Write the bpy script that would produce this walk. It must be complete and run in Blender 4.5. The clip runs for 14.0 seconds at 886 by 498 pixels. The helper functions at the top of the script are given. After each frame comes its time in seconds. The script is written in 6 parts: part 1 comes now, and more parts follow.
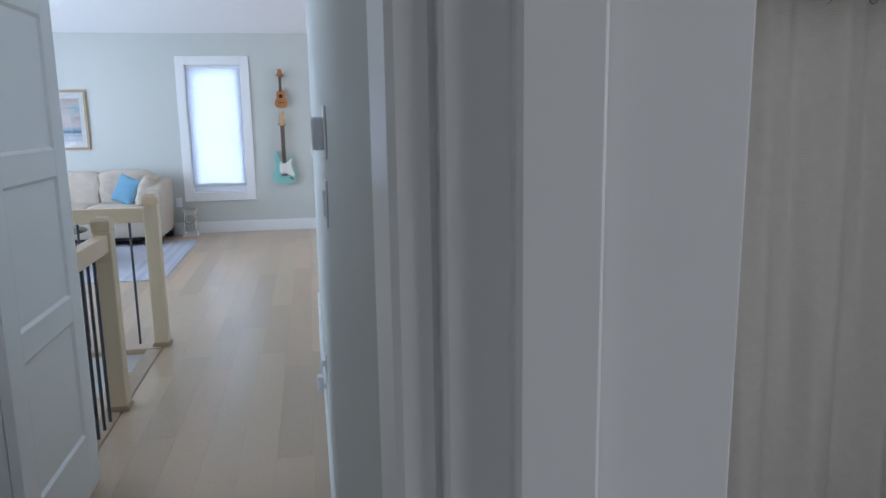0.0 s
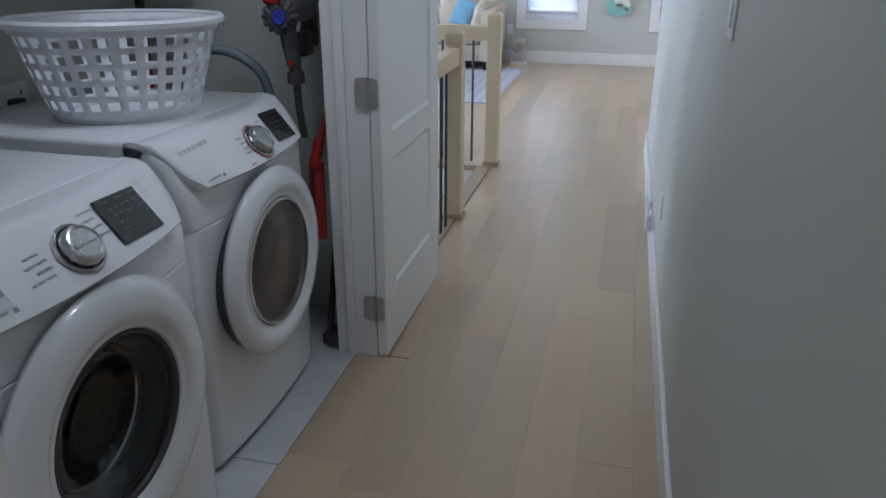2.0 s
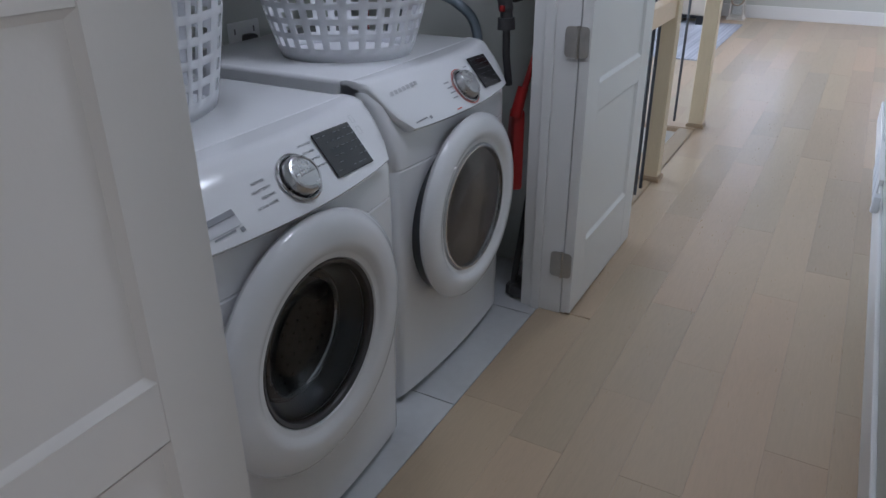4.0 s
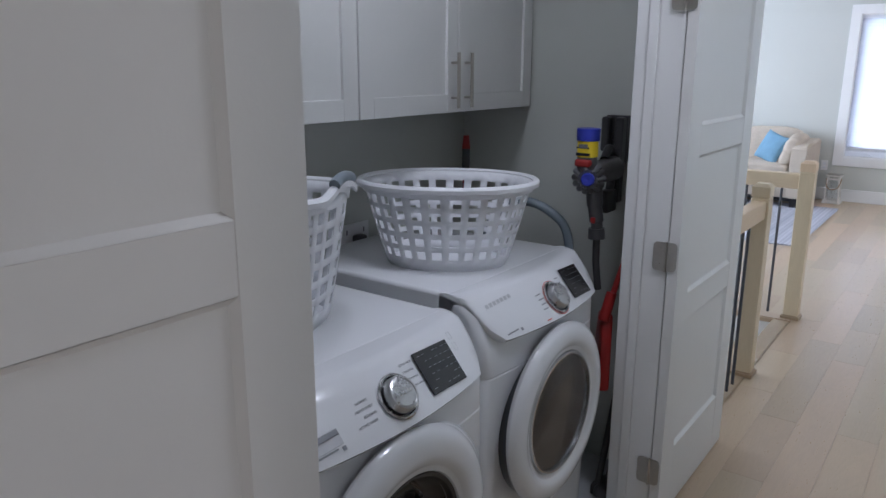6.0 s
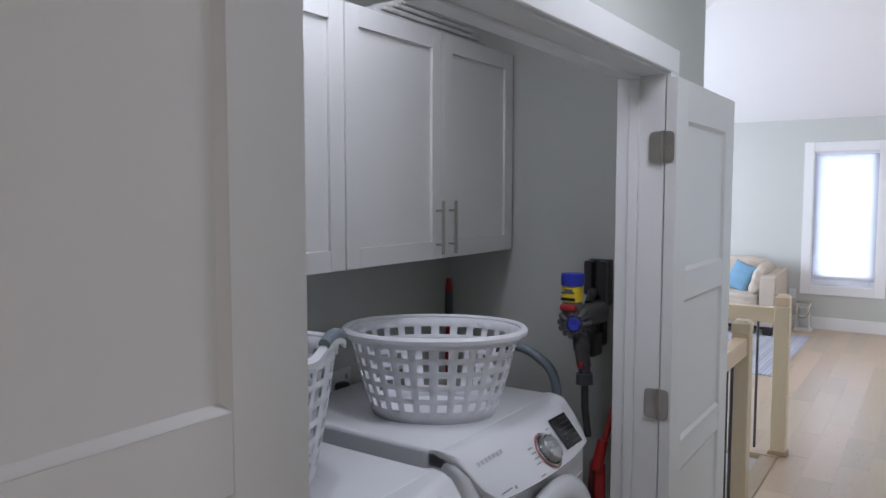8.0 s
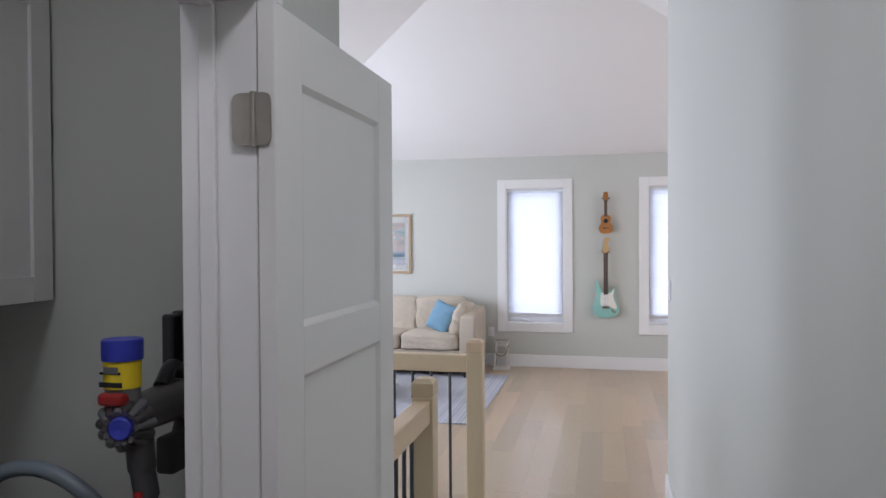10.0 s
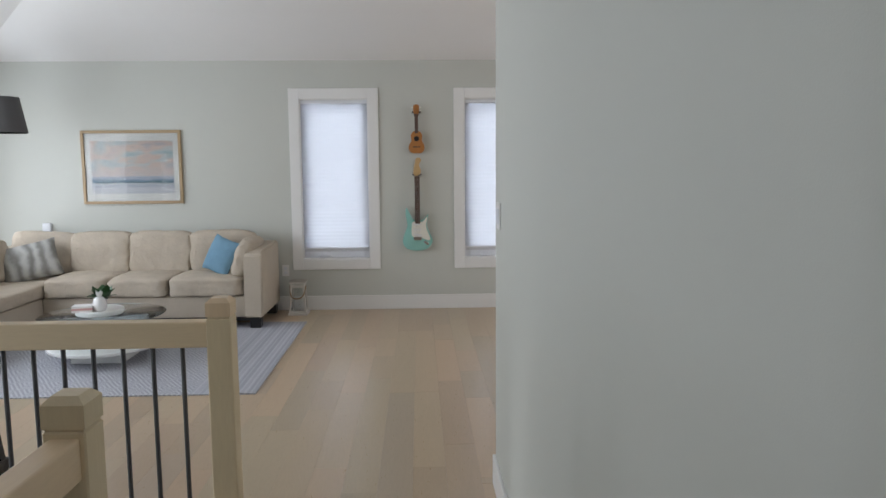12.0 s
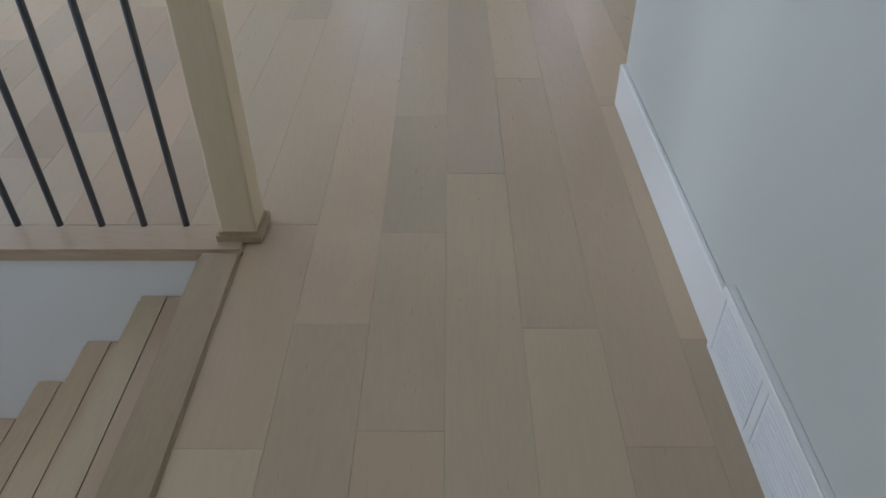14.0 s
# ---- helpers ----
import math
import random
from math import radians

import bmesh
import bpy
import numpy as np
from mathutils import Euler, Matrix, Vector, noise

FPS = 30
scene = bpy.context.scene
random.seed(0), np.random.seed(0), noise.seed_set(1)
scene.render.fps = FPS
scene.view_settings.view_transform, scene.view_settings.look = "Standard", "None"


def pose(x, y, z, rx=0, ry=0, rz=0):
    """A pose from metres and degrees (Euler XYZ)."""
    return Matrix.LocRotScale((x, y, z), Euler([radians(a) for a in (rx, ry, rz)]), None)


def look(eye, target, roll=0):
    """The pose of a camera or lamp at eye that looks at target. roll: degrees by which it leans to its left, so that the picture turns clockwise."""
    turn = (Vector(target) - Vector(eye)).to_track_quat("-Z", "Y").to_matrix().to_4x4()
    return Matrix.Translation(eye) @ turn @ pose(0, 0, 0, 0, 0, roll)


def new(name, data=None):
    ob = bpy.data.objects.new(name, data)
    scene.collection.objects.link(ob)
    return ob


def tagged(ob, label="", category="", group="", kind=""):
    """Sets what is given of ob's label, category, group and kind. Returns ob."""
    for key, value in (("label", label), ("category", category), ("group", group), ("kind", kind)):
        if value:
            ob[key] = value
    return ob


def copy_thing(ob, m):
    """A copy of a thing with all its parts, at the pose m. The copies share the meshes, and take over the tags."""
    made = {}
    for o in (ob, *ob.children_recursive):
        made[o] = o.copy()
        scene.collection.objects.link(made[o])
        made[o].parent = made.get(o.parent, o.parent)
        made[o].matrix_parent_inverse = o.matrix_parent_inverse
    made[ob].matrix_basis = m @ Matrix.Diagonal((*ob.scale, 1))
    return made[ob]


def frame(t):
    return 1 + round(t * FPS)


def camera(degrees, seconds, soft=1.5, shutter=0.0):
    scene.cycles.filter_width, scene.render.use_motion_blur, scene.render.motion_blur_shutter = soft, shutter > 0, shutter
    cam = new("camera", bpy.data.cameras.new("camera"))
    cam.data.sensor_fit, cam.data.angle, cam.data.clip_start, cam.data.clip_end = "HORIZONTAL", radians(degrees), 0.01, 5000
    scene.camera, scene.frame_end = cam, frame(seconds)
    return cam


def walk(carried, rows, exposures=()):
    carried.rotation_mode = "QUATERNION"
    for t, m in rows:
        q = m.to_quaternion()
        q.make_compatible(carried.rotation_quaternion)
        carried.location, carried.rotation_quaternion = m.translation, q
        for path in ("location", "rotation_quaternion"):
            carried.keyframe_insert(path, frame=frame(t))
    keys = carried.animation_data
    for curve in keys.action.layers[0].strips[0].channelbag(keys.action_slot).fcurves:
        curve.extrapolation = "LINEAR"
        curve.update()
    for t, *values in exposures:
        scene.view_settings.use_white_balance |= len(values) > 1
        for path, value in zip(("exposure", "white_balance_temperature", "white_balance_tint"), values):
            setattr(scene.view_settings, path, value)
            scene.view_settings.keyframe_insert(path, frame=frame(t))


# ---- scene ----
cam = camera(62.5, 14.0)
PATH = [
    (0, (-0.09, 0.935, 1.533), (0.254, 2.871, 1.168), -0.9),
    (0.5, (-0.154, 0.978, 1.51), (-0.009, 2.926, 1.084), -0.8),
    (1, (-0.205, 0.999, 1.49), (-0.289, 2.926, 0.961), -0.3),
    (1.5, (-0.246, 1.024, 1.462), (-0.529, 2.891, 0.802), 0.1),
    (2, (-0.268, 1.03, 1.443), (-0.712, 2.823, 0.676), 0.2),
    (2.5, (-0.298, 1.035, 1.426), (-0.864, 2.754, 0.574), 0.3),
    (3, (-0.316, 1.044, 1.412), (-0.988, 2.696, 0.506), 0.4),
    (3.2, (-0.316, 1.044, 1.401), (-1.028, 2.671, 0.481), 0.0),
    (5.3, (-0.311, 1.008, 1.54), (-1.405, 2.544, 0.873), 0.3),
    (5.5, (-0.306, 1.003, 1.559), (-1.42, 2.546, 0.944), 0.2),
    (6, (-0.297, 0.981, 1.609), (-1.446, 2.544, 1.121), 0.2),
    (6.5, (-0.306, 0.964, 1.644), (-1.471, 2.545, 1.269), 0.2),
    (7, (-0.313, 0.947, 1.677), (-1.487, 2.54, 1.386), 0.2),
    (7.2, (-0.325, 0.942, 1.687), (-1.503, 2.538, 1.426), 0.4),
    (9.3, (-0.401, 1.498, 1.634), (-1.135, 3.358, 1.606), -0.5),
    (9.5, (-0.414, 1.65, 1.627), (-1.052, 3.545, 1.599), -0.0),
    (10, (-0.446, 2.043, 1.601), (-0.881, 3.995, 1.57), -0.3),
    (10.5, (-0.48, 2.414, 1.585), (-0.766, 4.393, 1.547), -0.3),
    (11, (-0.496, 2.75, 1.569), (-0.633, 4.744, 1.52), -0.3),
    (11.5, (-0.455, 3.074, 1.54), (-0.465, 5.072, 1.444), -0.4),
    (12, (-0.423, 3.375, 1.501), (-0.36, 5.361, 1.277), -0.5),
    (12.5, (-0.422, 3.689, 1.41), (-0.333, 5.627, 0.922), -0.6),
    (13, (-0.462, 3.985, 1.310), (-0.386, 5.824, 0.528), -0.5),
    (13.5, (-0.556, 4.283, 1.190), (-0.490, 6.000, 0.165), -0.5),
    (14, (-0.625, 4.533, 1.114), (-0.647, 6.102, -0.126), -0.5),
]
EXPOSURES = [
    (0.0, 0.22, 5400, 12), (0.5, 0.29, 5450, 12), (1.5, 0.28, 5600, 13), (2.2, 0.24, 5650, 14), (3.0, 0.38, 5650, 15), (5.5, 0.43, 5750, 17), (6.5, 0.47, 5850, 17), (9.5, 0.31, 6200, 20),
    (10.5, 0.01, 6400, 20), (11.5, -0.27, 6550, 18), (12.0, -0.37, 6650, 13), (12.5, -0.40, 6650, 11), (13.0, -0.32, 6550, 10), (13.5, -0.30, 6200, 11), (14.0, -0.24, 5900, 12),
]
walk(cam, [(t, look(eye, target, roll)) for t, eye, target, roll in PATH], EXPOSURES)

# ---- light ----
world = bpy.data.worlds.new("world")
scene.world = world
world.use_nodes = True
wn = world.node_tree
sky = wn.nodes.new("ShaderNodeTexSky")
sky.sky_type, sky.sun_disc = "NISHITA", False
sky.sun_elevation, sky.sun_rotation = radians(38), radians(200)
wn.nodes["Background"].inputs[1].default_value = 0.08
wn.links.new(sky.outputs[0], wn.nodes["Background"].inputs[0])


def lamp(name, kind, m, energy, color=(1, 1, 1), size=(1, 1)):
    data = bpy.data.lights.new(name, kind)
    data.energy, data.color = energy, color
    if kind == "AREA":
        data.shape, data.size, data.size_y = "RECTANGLE", size[0], size[1]
    else:
        data.angle = radians(size[0])
    ob = new(name, data)
    ob.matrix_world = m
    return ob


COOL = (0.82, 0.91, 1.0)
sun = lamp("sun", "SUN", look((0, 0, 0), (0.25, -0.6, -0.6)), 1.0, (1, 0.95, 0.88), (2.0,))
# daylight that enters by the far windows and the wide west window
lamp("daylight", "AREA", look((-1.30, 11.21, 1.37), (-1.30, 5, 1.3)), 28, COOL, (0.70, 1.66))
lamp("daylight", "AREA", look((0.402, 11.21, 1.37), (0.402, 5, 1.3)), 28, COOL, (0.70, 1.66))
lamp("daylight", "AREA", look((-5.06, 8.6, 1.3), (0, 8.6, 1.1)), 150, COOL, (3.4, 1.9))
# east window: assumed, out of view, lights the living room from that side
lamp("daylight", "AREA", look((2.72, 8.9, 1.4), (-2, 8.9, 1.1)), 32, (1.0, 0.94, 0.9), (2.0, 1.6))
# stair window: unseen, added to brighten the hall wall opposite
lamp("daylight", "AREA", look((-5.06, 5.05, 0.65), (0, 5.05, 0.5)), 62, COOL, (1.5, 2.2))
# opening behind the camera, invented to brighten the hall's right wall
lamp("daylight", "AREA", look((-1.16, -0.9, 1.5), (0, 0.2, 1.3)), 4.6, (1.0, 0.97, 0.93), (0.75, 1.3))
# unseen bathroom window, put in to light the curtain and jamb warmly
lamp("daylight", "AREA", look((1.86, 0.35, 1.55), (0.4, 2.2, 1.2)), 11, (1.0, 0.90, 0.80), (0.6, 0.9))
# the ceiling lights of the hall and the closet
lamp("ceiling_lamp", "AREA", look((-0.56, 2.7, 2.585), (-0.56, 2.7001, 0)), 4.8, (0.95, 0.97, 1.0), (0.26, 0.26))
lamp("ceiling_lamp", "AREA", look((-1.5, 2.42, 2.565), (-1.5, 2.4201, 0)), 3.3, (0.95, 0.97, 1.0), (0.26, 0.26))


# ---- materials ----
def material(name, color, rough=0.5, metal=0.0, vary=0.06, scale=6.0, bump=0.0, bump_scale=200.0, stretch=(1, 1, 1), per_piece=0.0, spec=0.5, coat=0.0):
    m = bpy.data.materials.new(name)
    m.use_nodes = True
    nt = m.node_tree
    b = nt.nodes["Principled BSDF"]
    b.inputs["Roughness"].default_value, b.inputs["Metallic"].default_value = rough, metal
    b.inputs["Specular IOR Level"].default_value = spec
    b.inputs["Coat Weight"].default_value = coat
    tc = nt.nodes.new("ShaderNodeTexCoord")
    mp = nt.nodes.new("ShaderNodeMapping")
    mp.inputs["Scale"].default_value = stretch
    nt.links.new(tc.outputs["Object"], mp.inputs[0])
    n1 = nt.nodes.new("ShaderNodeTexNoise")
    n1.inputs["Scale"].default_value, n1.inputs["Detail"].default_value = scale, 5
    nt.links.new(mp.outputs[0], n1.inputs[0])
    n2 = nt.nodes.new("ShaderNodeTexNoise")
    n2.inputs["Scale"].default_value, n2.inputs["Detail"].default_value = scale * 9, 3
    nt.links.new(mp.outputs[0], n2.inputs[0])
    add = nt.nodes.new("ShaderNodeMath")
    add.operation = "MULTIPLY_ADD"
    add.inputs[1].default_value = 0.4
    nt.links.new(n2.outputs[0], add.inputs[0])
    nt.links.new(n1.outputs[0], add.inputs[2])
    last = add.outputs[0]
    if per_piece:
        info = nt.nodes.new("ShaderNodeObjectInfo")
        pp = nt.nodes.new("ShaderNodeMath")
        pp.operation = "MULTIPLY_ADD"
        pp.inputs[1].default_value = per_piece
        nt.links.new(info.outputs["Random"], pp.inputs[0])
        nt.links.new(last, pp.inputs[2])
        last = pp.outputs[0]
    ramp = nt.nodes.new("ShaderNodeMapRange")
    ramp.inputs[1].default_value, ramp.inputs[2].default_value = 0.4, 1.0 + per_piece
    ramp.inputs[3].default_value, ramp.inputs[4].default_value = 1 - vary, 1 + vary
    nt.links.new(last, ramp.inputs[0])
    mul = nt.nodes.new("ShaderNodeVectorMath")
    mul.operation = "SCALE"
    mul.inputs[0].default_value = color
    nt.links.new(ramp.outputs[0], mul.inputs["Scale"])
    nt.links.new(mul.outputs[0], b.inputs["Base Color"])
    rr = nt.nodes.new("ShaderNodeMapRange")
    rr.inputs[1].default_value, rr.inputs[2].default_value = 0.3, 1.1
    rr.inputs[3].default_value, rr.inputs[4].default_value = max(0.02, rough * 0.85), min(1, rough * 1.15)
    nt.links.new(add.outputs[0], rr.inputs[0])
    nt.links.new(rr.outputs[0], b.inputs["Roughness"])
    if bump:
        n3 = nt.nodes.new("ShaderNodeTexNoise")
        n3.inputs["Scale"].default_value, n3.inputs["Detail"].default_value = bump_scale, 3
        nt.links.new(mp.outputs[0], n3.inputs[0])
        bm_ = nt.nodes.new("ShaderNodeBump")
        bm_.inputs["Strength"].default_value, bm_.inputs["Distance"].default_value = bump, 0.004
        nt.links.new(n3.outputs[0], bm_.inputs["Height"])
        nt.links.new(bm_.outputs[0], b.inputs["Normal"])
    return m


def oak(name, light, dark, rough=0.42, per_piece=0.5, along="Y", size=1.0):
    """Pale matt oak: long grain, cathedral figure, a tone of its own for each piece."""
    m = bpy.data.materials.new(name)
    m.use_nodes = True
    nt = m.node_tree
    L = nt.links.new
    b = nt.nodes["Principled BSDF"]
    tc, info = nt.nodes.new("ShaderNodeTexCoord"), nt.nodes.new("ShaderNodeObjectInfo")
    off = nt.nodes.new("ShaderNodeVectorMath")
    cmb = nt.nodes.new("ShaderNodeCombineXYZ")
    big = nt.nodes.new("ShaderNodeMath")
    big.operation = "MULTIPLY"
    big.inputs[1].default_value = 57.0
    L(info.outputs["Random"], big.inputs[0])
    for k in range(3):
        L(big.outputs[0], cmb.inputs[k])
    off.operation = "ADD"
    L(tc.outputs["Object"], off.inputs[0])
    L(cmb.outputs[0], off.inputs[1])
    s = {"X": (0.12, 1, 1), "Y": (1, 0.12, 1), "Z": (1, 1, 0.12)}[along]
    mp = nt.nodes.new("ShaderNodeMapping")
    mp.inputs["Scale"].default_value = [v * size for v in s]
    L(off.outputs[0], mp.inputs[0])
    fig = nt.nodes.new("ShaderNodeTexNoise")
    fig.inputs["Scale"].default_value, fig.inputs["Detail"].default_value, fig.inputs["Distortion"].default_value = 7, 2, 1.2
    L(mp.outputs[0], fig.inputs[0])
    wv = nt.nodes.new("ShaderNodeMath")
    wv.operation = "MULTIPLY"
    wv.inputs[1].default_value = 60.0
    L(fig.outputs[0], wv.inputs[0])
    sn = nt.nodes.new("ShaderNodeMath")
    sn.operation = "SINE"
    L(wv.outputs[0], sn.inputs[0])
    gr = nt.nodes.new("ShaderNodeTexNoise")
    gr.inputs["Scale"].default_value, gr.inputs["Detail"].default_value = 160, 4
    L(mp.outputs[0], gr.inputs[0])
    a1 = nt.nodes.new("ShaderNodeMath")
    a1.operation = "MULTIPLY_ADD"
    a1.inputs[1].default_value = 0.045
    L(sn.outputs[0], a1.inputs[0])
    half = nt.nodes.new("ShaderNodeMath")
    half.operation = "MULTIPLY_ADD"
    half.inputs[1].default_value, half.inputs[2].default_value = 0.5, 0.25
    L(gr.outputs[0], half.inputs[0])
    L(half.outputs[0], a1.inputs[2])
    soft = nt.nodes.new("ShaderNodeTexNoise")
    soft.inputs["Scale"].default_value, soft.inputs["Detail"].default_value = 4.0, 2
    L(mp.outputs[0], soft.inputs[0])
    a2 = nt.nodes.new("ShaderNodeMath")
    a2.operation = "MULTIPLY_ADD"
    a2.inputs[1].default_value = 0.55
    L(soft.outputs[0], a2.inputs[0])
    L(a1.outputs[0], a2.inputs[2])
    a3 = nt.nodes.new("ShaderNodeMath")
    a3.operation = "MULTIPLY_ADD"
    a3.inputs[1].default_value = per_piece
    L(info.outputs["Random"], a3.inputs[0])
    L(a2.outputs[0], a3.inputs[2])
    mr = nt.nodes.new("ShaderNodeMapRange")
    mr.inputs[1].default_value, mr.inputs[2].default_value = 0.45, 1.1 + per_piece
    L(a3.outputs[0], mr.inputs[0])
    mix = nt.nodes.new("ShaderNodeMix")
    mix.data_type = "RGBA"
    mix.inputs["A"].default_value, mix.inputs["B"].default_value = (*light, 1), (*dark, 1)
    L(mr.outputs[0], mix.inputs["Factor"])
    # each board leans a little to pink or to olive
    fr = nt.nodes.new("ShaderNodeMath")
    fr.operation = "FRACT"
    h7 = nt.nodes.new("ShaderNodeMath")
    h7.operation = "MULTIPLY"
    h7.inputs[1].default_value = 7.31
    L(info.outputs["Random"], h7.inputs[0])
    L(h7.outputs[0], fr.inputs[0])
    hue = nt.nodes.new("ShaderNodeMix")
    hue.data_type = "RGBA"
    hue.inputs["A"].default_value, hue.inputs["B"].default_value = (1.05, 0.985, 0.95, 1), (0.965, 1.0, 0.965, 1)
    L(fr.outputs[0], hue.inputs["Factor"])
    tone = nt.nodes.new("ShaderNodeVectorMath")
    tone.operation = "MULTIPLY"
    L(mix.outputs["Result"], tone.inputs[0])
    L(hue.outputs["Result"], tone.inputs[1])
    L(tone.outputs[0], b.inputs["Base Color"])
    rr = nt.nodes.new("ShaderNodeMapRange")
    rr.inputs[3].default_value, rr.inputs[4].default_value = rough - 0.07, rough + 0.1
    L(a1.outputs[0], rr.inputs[0])
    L(rr.outputs[0], b.inputs["Roughness"])
    bp = nt.nodes.new("ShaderNodeBump")
    bp.inputs["Strength"].default_value, bp.inputs["Distance"].default_value = 0.06, 0.002
    L(a1.outputs[0], bp.inputs["Height"])
    L(bp.outputs[0], b.inputs["Normal"])
    return m


def glass(name, tint=(1, 1, 1), rough=0.0):
    m = bpy.data.materials.new(name)
    m.use_nodes = True
    b = m.node_tree.nodes["Principled BSDF"]
    b.inputs["Base Color"].default_value = (*tint, 1)
    b.inputs["Transmission Weight"].default_value, b.inputs["Roughness"].default_value, b.inputs["IOR"].default_value = 1, rough, 1.45
    return m


def sheet_glass(name, tint, ior=1.45):
    """Thin tinted sheet: clear transmission with a Fresnel gloss."""
    m = bpy.data.materials.new(name)
    m.use_nodes = True
    nt = m.node_tree
    tr, gl, mx, fr = (nt.nodes.new("ShaderNode" + k) for k in ("BsdfTransparent", "BsdfGlossy", "MixShader", "Fresnel"))
    tr.inputs[0].default_value = (*tint, 1)
    gl.inputs["Roughness"].default_value = 0.03
    fr.inputs[0].default_value = ior
    nt.links.new(fr.outputs[0], mx.inputs[0])
    nt.links.new(tr.outputs[0], mx.inputs[1])
    nt.links.new(gl.outputs[0], mx.inputs[2])
    nt.links.new(mx.outputs[0], nt.nodes["Material Output"].inputs[0])
    return m


WALL = material("wall_paint", (0.56, 0.575, 0.535), 0.62, vary=0.015, scale=1.6, bump=0.05, bump_scale=350)
CEIL = material("ceiling_paint", (0.80, 0.79, 0.78), 0.75, vary=0.012, scale=1.2, bump=0.04, bump_scale=300)
TRIM = material("white_trim_paint", (0.80, 0.80, 0.79), 0.34, vary=0.012, scale=2.5, bump=0.03, bump_scale=90)
DOORW = material("white_door_paint", (0.79, 0.785, 0.765), 0.38, vary=0.012, scale=2.0, bump=0.04, bump_scale=120)
PLANK = oak("pale_oak_plank", (0.58, 0.445, 0.312), (0.39, 0.31, 0.225), 0.28, 0.8)
PLANK_GREY = oak("grey_oak_plank", (0.495, 0.395, 0.298), (0.395, 0.318, 0.242), 0.28, 0.3)
NOSE_Y = oak("oak_nosing_along", (0.46, 0.33, 0.215), (0.31, 0.22, 0.145), 0.3, 0.1)
STEP_Y = oak("pale_oak_step", (0.60, 0.46, 0.32), (0.42, 0.32, 0.22), 0.36, 0.2)
NOSE_X = oak("oak_nosing_across", (0.50, 0.40, 0.29), (0.38, 0.30, 0.21), 0.32, 0.1, "X")
MAPLE_Z = oak("pale_maple_post", (0.74, 0.60, 0.42), (0.62, 0.49, 0.335), 0.36, 0.15, "Z")
MAPLE_Y = oak("pale_maple_rail_along", (0.74, 0.60, 0.42), (0.62, 0.49, 0.335), 0.36, 0.15, "Y")
MAPLE_X = oak("pale_maple_rail_across", (0.74, 0.60, 0.42), (0.62, 0.49, 0.335), 0.36, 0.15, "X")
IRON = material("dark_metal", (0.075, 0.077, 0.085), 0.45, 0.2, 0.1, 30)
NICKEL = material("satin_nickel", (0.50, 0.47, 0.43), 0.3, 1.0, 0.08, 30)
TILE = material("grey_marble_tile", (0.58, 0.59, 0.595), 0.25, vary=0.10, scale=3.5, per_piece=0.1)
GROUT = material("dark_gap", (0.26, 0.20, 0.14), 0.9, vary=0.1)
BLIND_EDGE = material("blind_rail", (0.62, 0.63, 0.66), 0.5, vary=0.03)
PANE = glass("window_glass")


# ---- building helpers ----
def bm_box(bm, x0, x1, y0, y1, z0, z1, bevel=0.0, seg=1):
    r = bmesh.ops.create_cube(bm, size=1.0)
    vs = r["verts"]
    bmesh.ops.scale(bm, vec=(x1 - x0, y1 - y0, z1 - z0), verts=vs)
    bmesh.ops.translate(bm, vec=((x0 + x1) / 2, (y0 + y1) / 2, (z0 + z1) / 2), verts=vs)
    if bevel:
        es = {e for v in vs for e in v.link_edges}
        r2 = bmesh.ops.bevel(bm, geom=list(es), offset=bevel, segments=seg, profile=0.5, affect="EDGES")
        return list({v for f in r2["faces"] for v in f.verts})
    return vs


def box(x0, x1, y0, y1, z0, z1, bevel=0.0, seg=1):
    bm = bmesh.new()
    bm_box(bm, x0, x1, y0, y1, z0, z1, bevel, seg)
    return bm


def boxes(*rows, bevel=0.0):
    bm = bmesh.new()
    for r in rows:
        bm_box(bm, *r, bevel)
    return bm


def smooth_mesh(bm, name, mat, smooth=False):
    me = bpy.data.meshes.new(name)
    bmesh.ops.recalc_face_normals(bm, faces=bm.faces[:])
    bm.to_mesh(me)
    bm.free()
    if smooth:
        for p in me.polygons:
            p.use_smooth = True
        me.set_sharp_from_angle(angle=radians(38))
    me.materials.append(mat)
    return me


def part(name, bm, mat, parent=None, label="", smooth=False, m=None):
    """Links a bmesh as one mesh object, under a thing or part if one is given."""
    ob = new(name, smooth_mesh(bm, name, mat, smooth))
    if m is not None:
        ob.matrix_local = m
    if parent is not None:
        ob.parent = parent
    if label:
        ob["label"] = label
    return ob


def structure(name, bm, mat, label, category, smooth=False):
    return tagged(part(name, bm, mat, None, "", smooth), label, category, kind="structure")


def thing(name, m, label, category, group="", kind=""):
    e = new(name)
    e.empty_display_size = 0.1
    e.matrix_world = m
    return tagged(e, label, category, group, kind)


def bm_cyl(bm, p, q, r0, r1=None, seg=20, caps=True):
    p, q = Vector(p), Vector(q)
    d = q - p
    res = bmesh.ops.create_cone(bm, cap_ends=caps, segments=seg, radius1=r0, radius2=r0 if r1 is None else r1, depth=d.length)
    rot = d.to_track_quat("Z", "Y").to_matrix().to_4x4()
    bmesh.ops.transform(bm, matrix=Matrix.Translation((p + q) / 2) @ rot, verts=res["verts"])
    return res["verts"]


def cyl(p, q, r0, r1=None, seg=20):
    bm = bmesh.new()
    bm_cyl(bm, p, q, r0, r1, seg)
    return bm


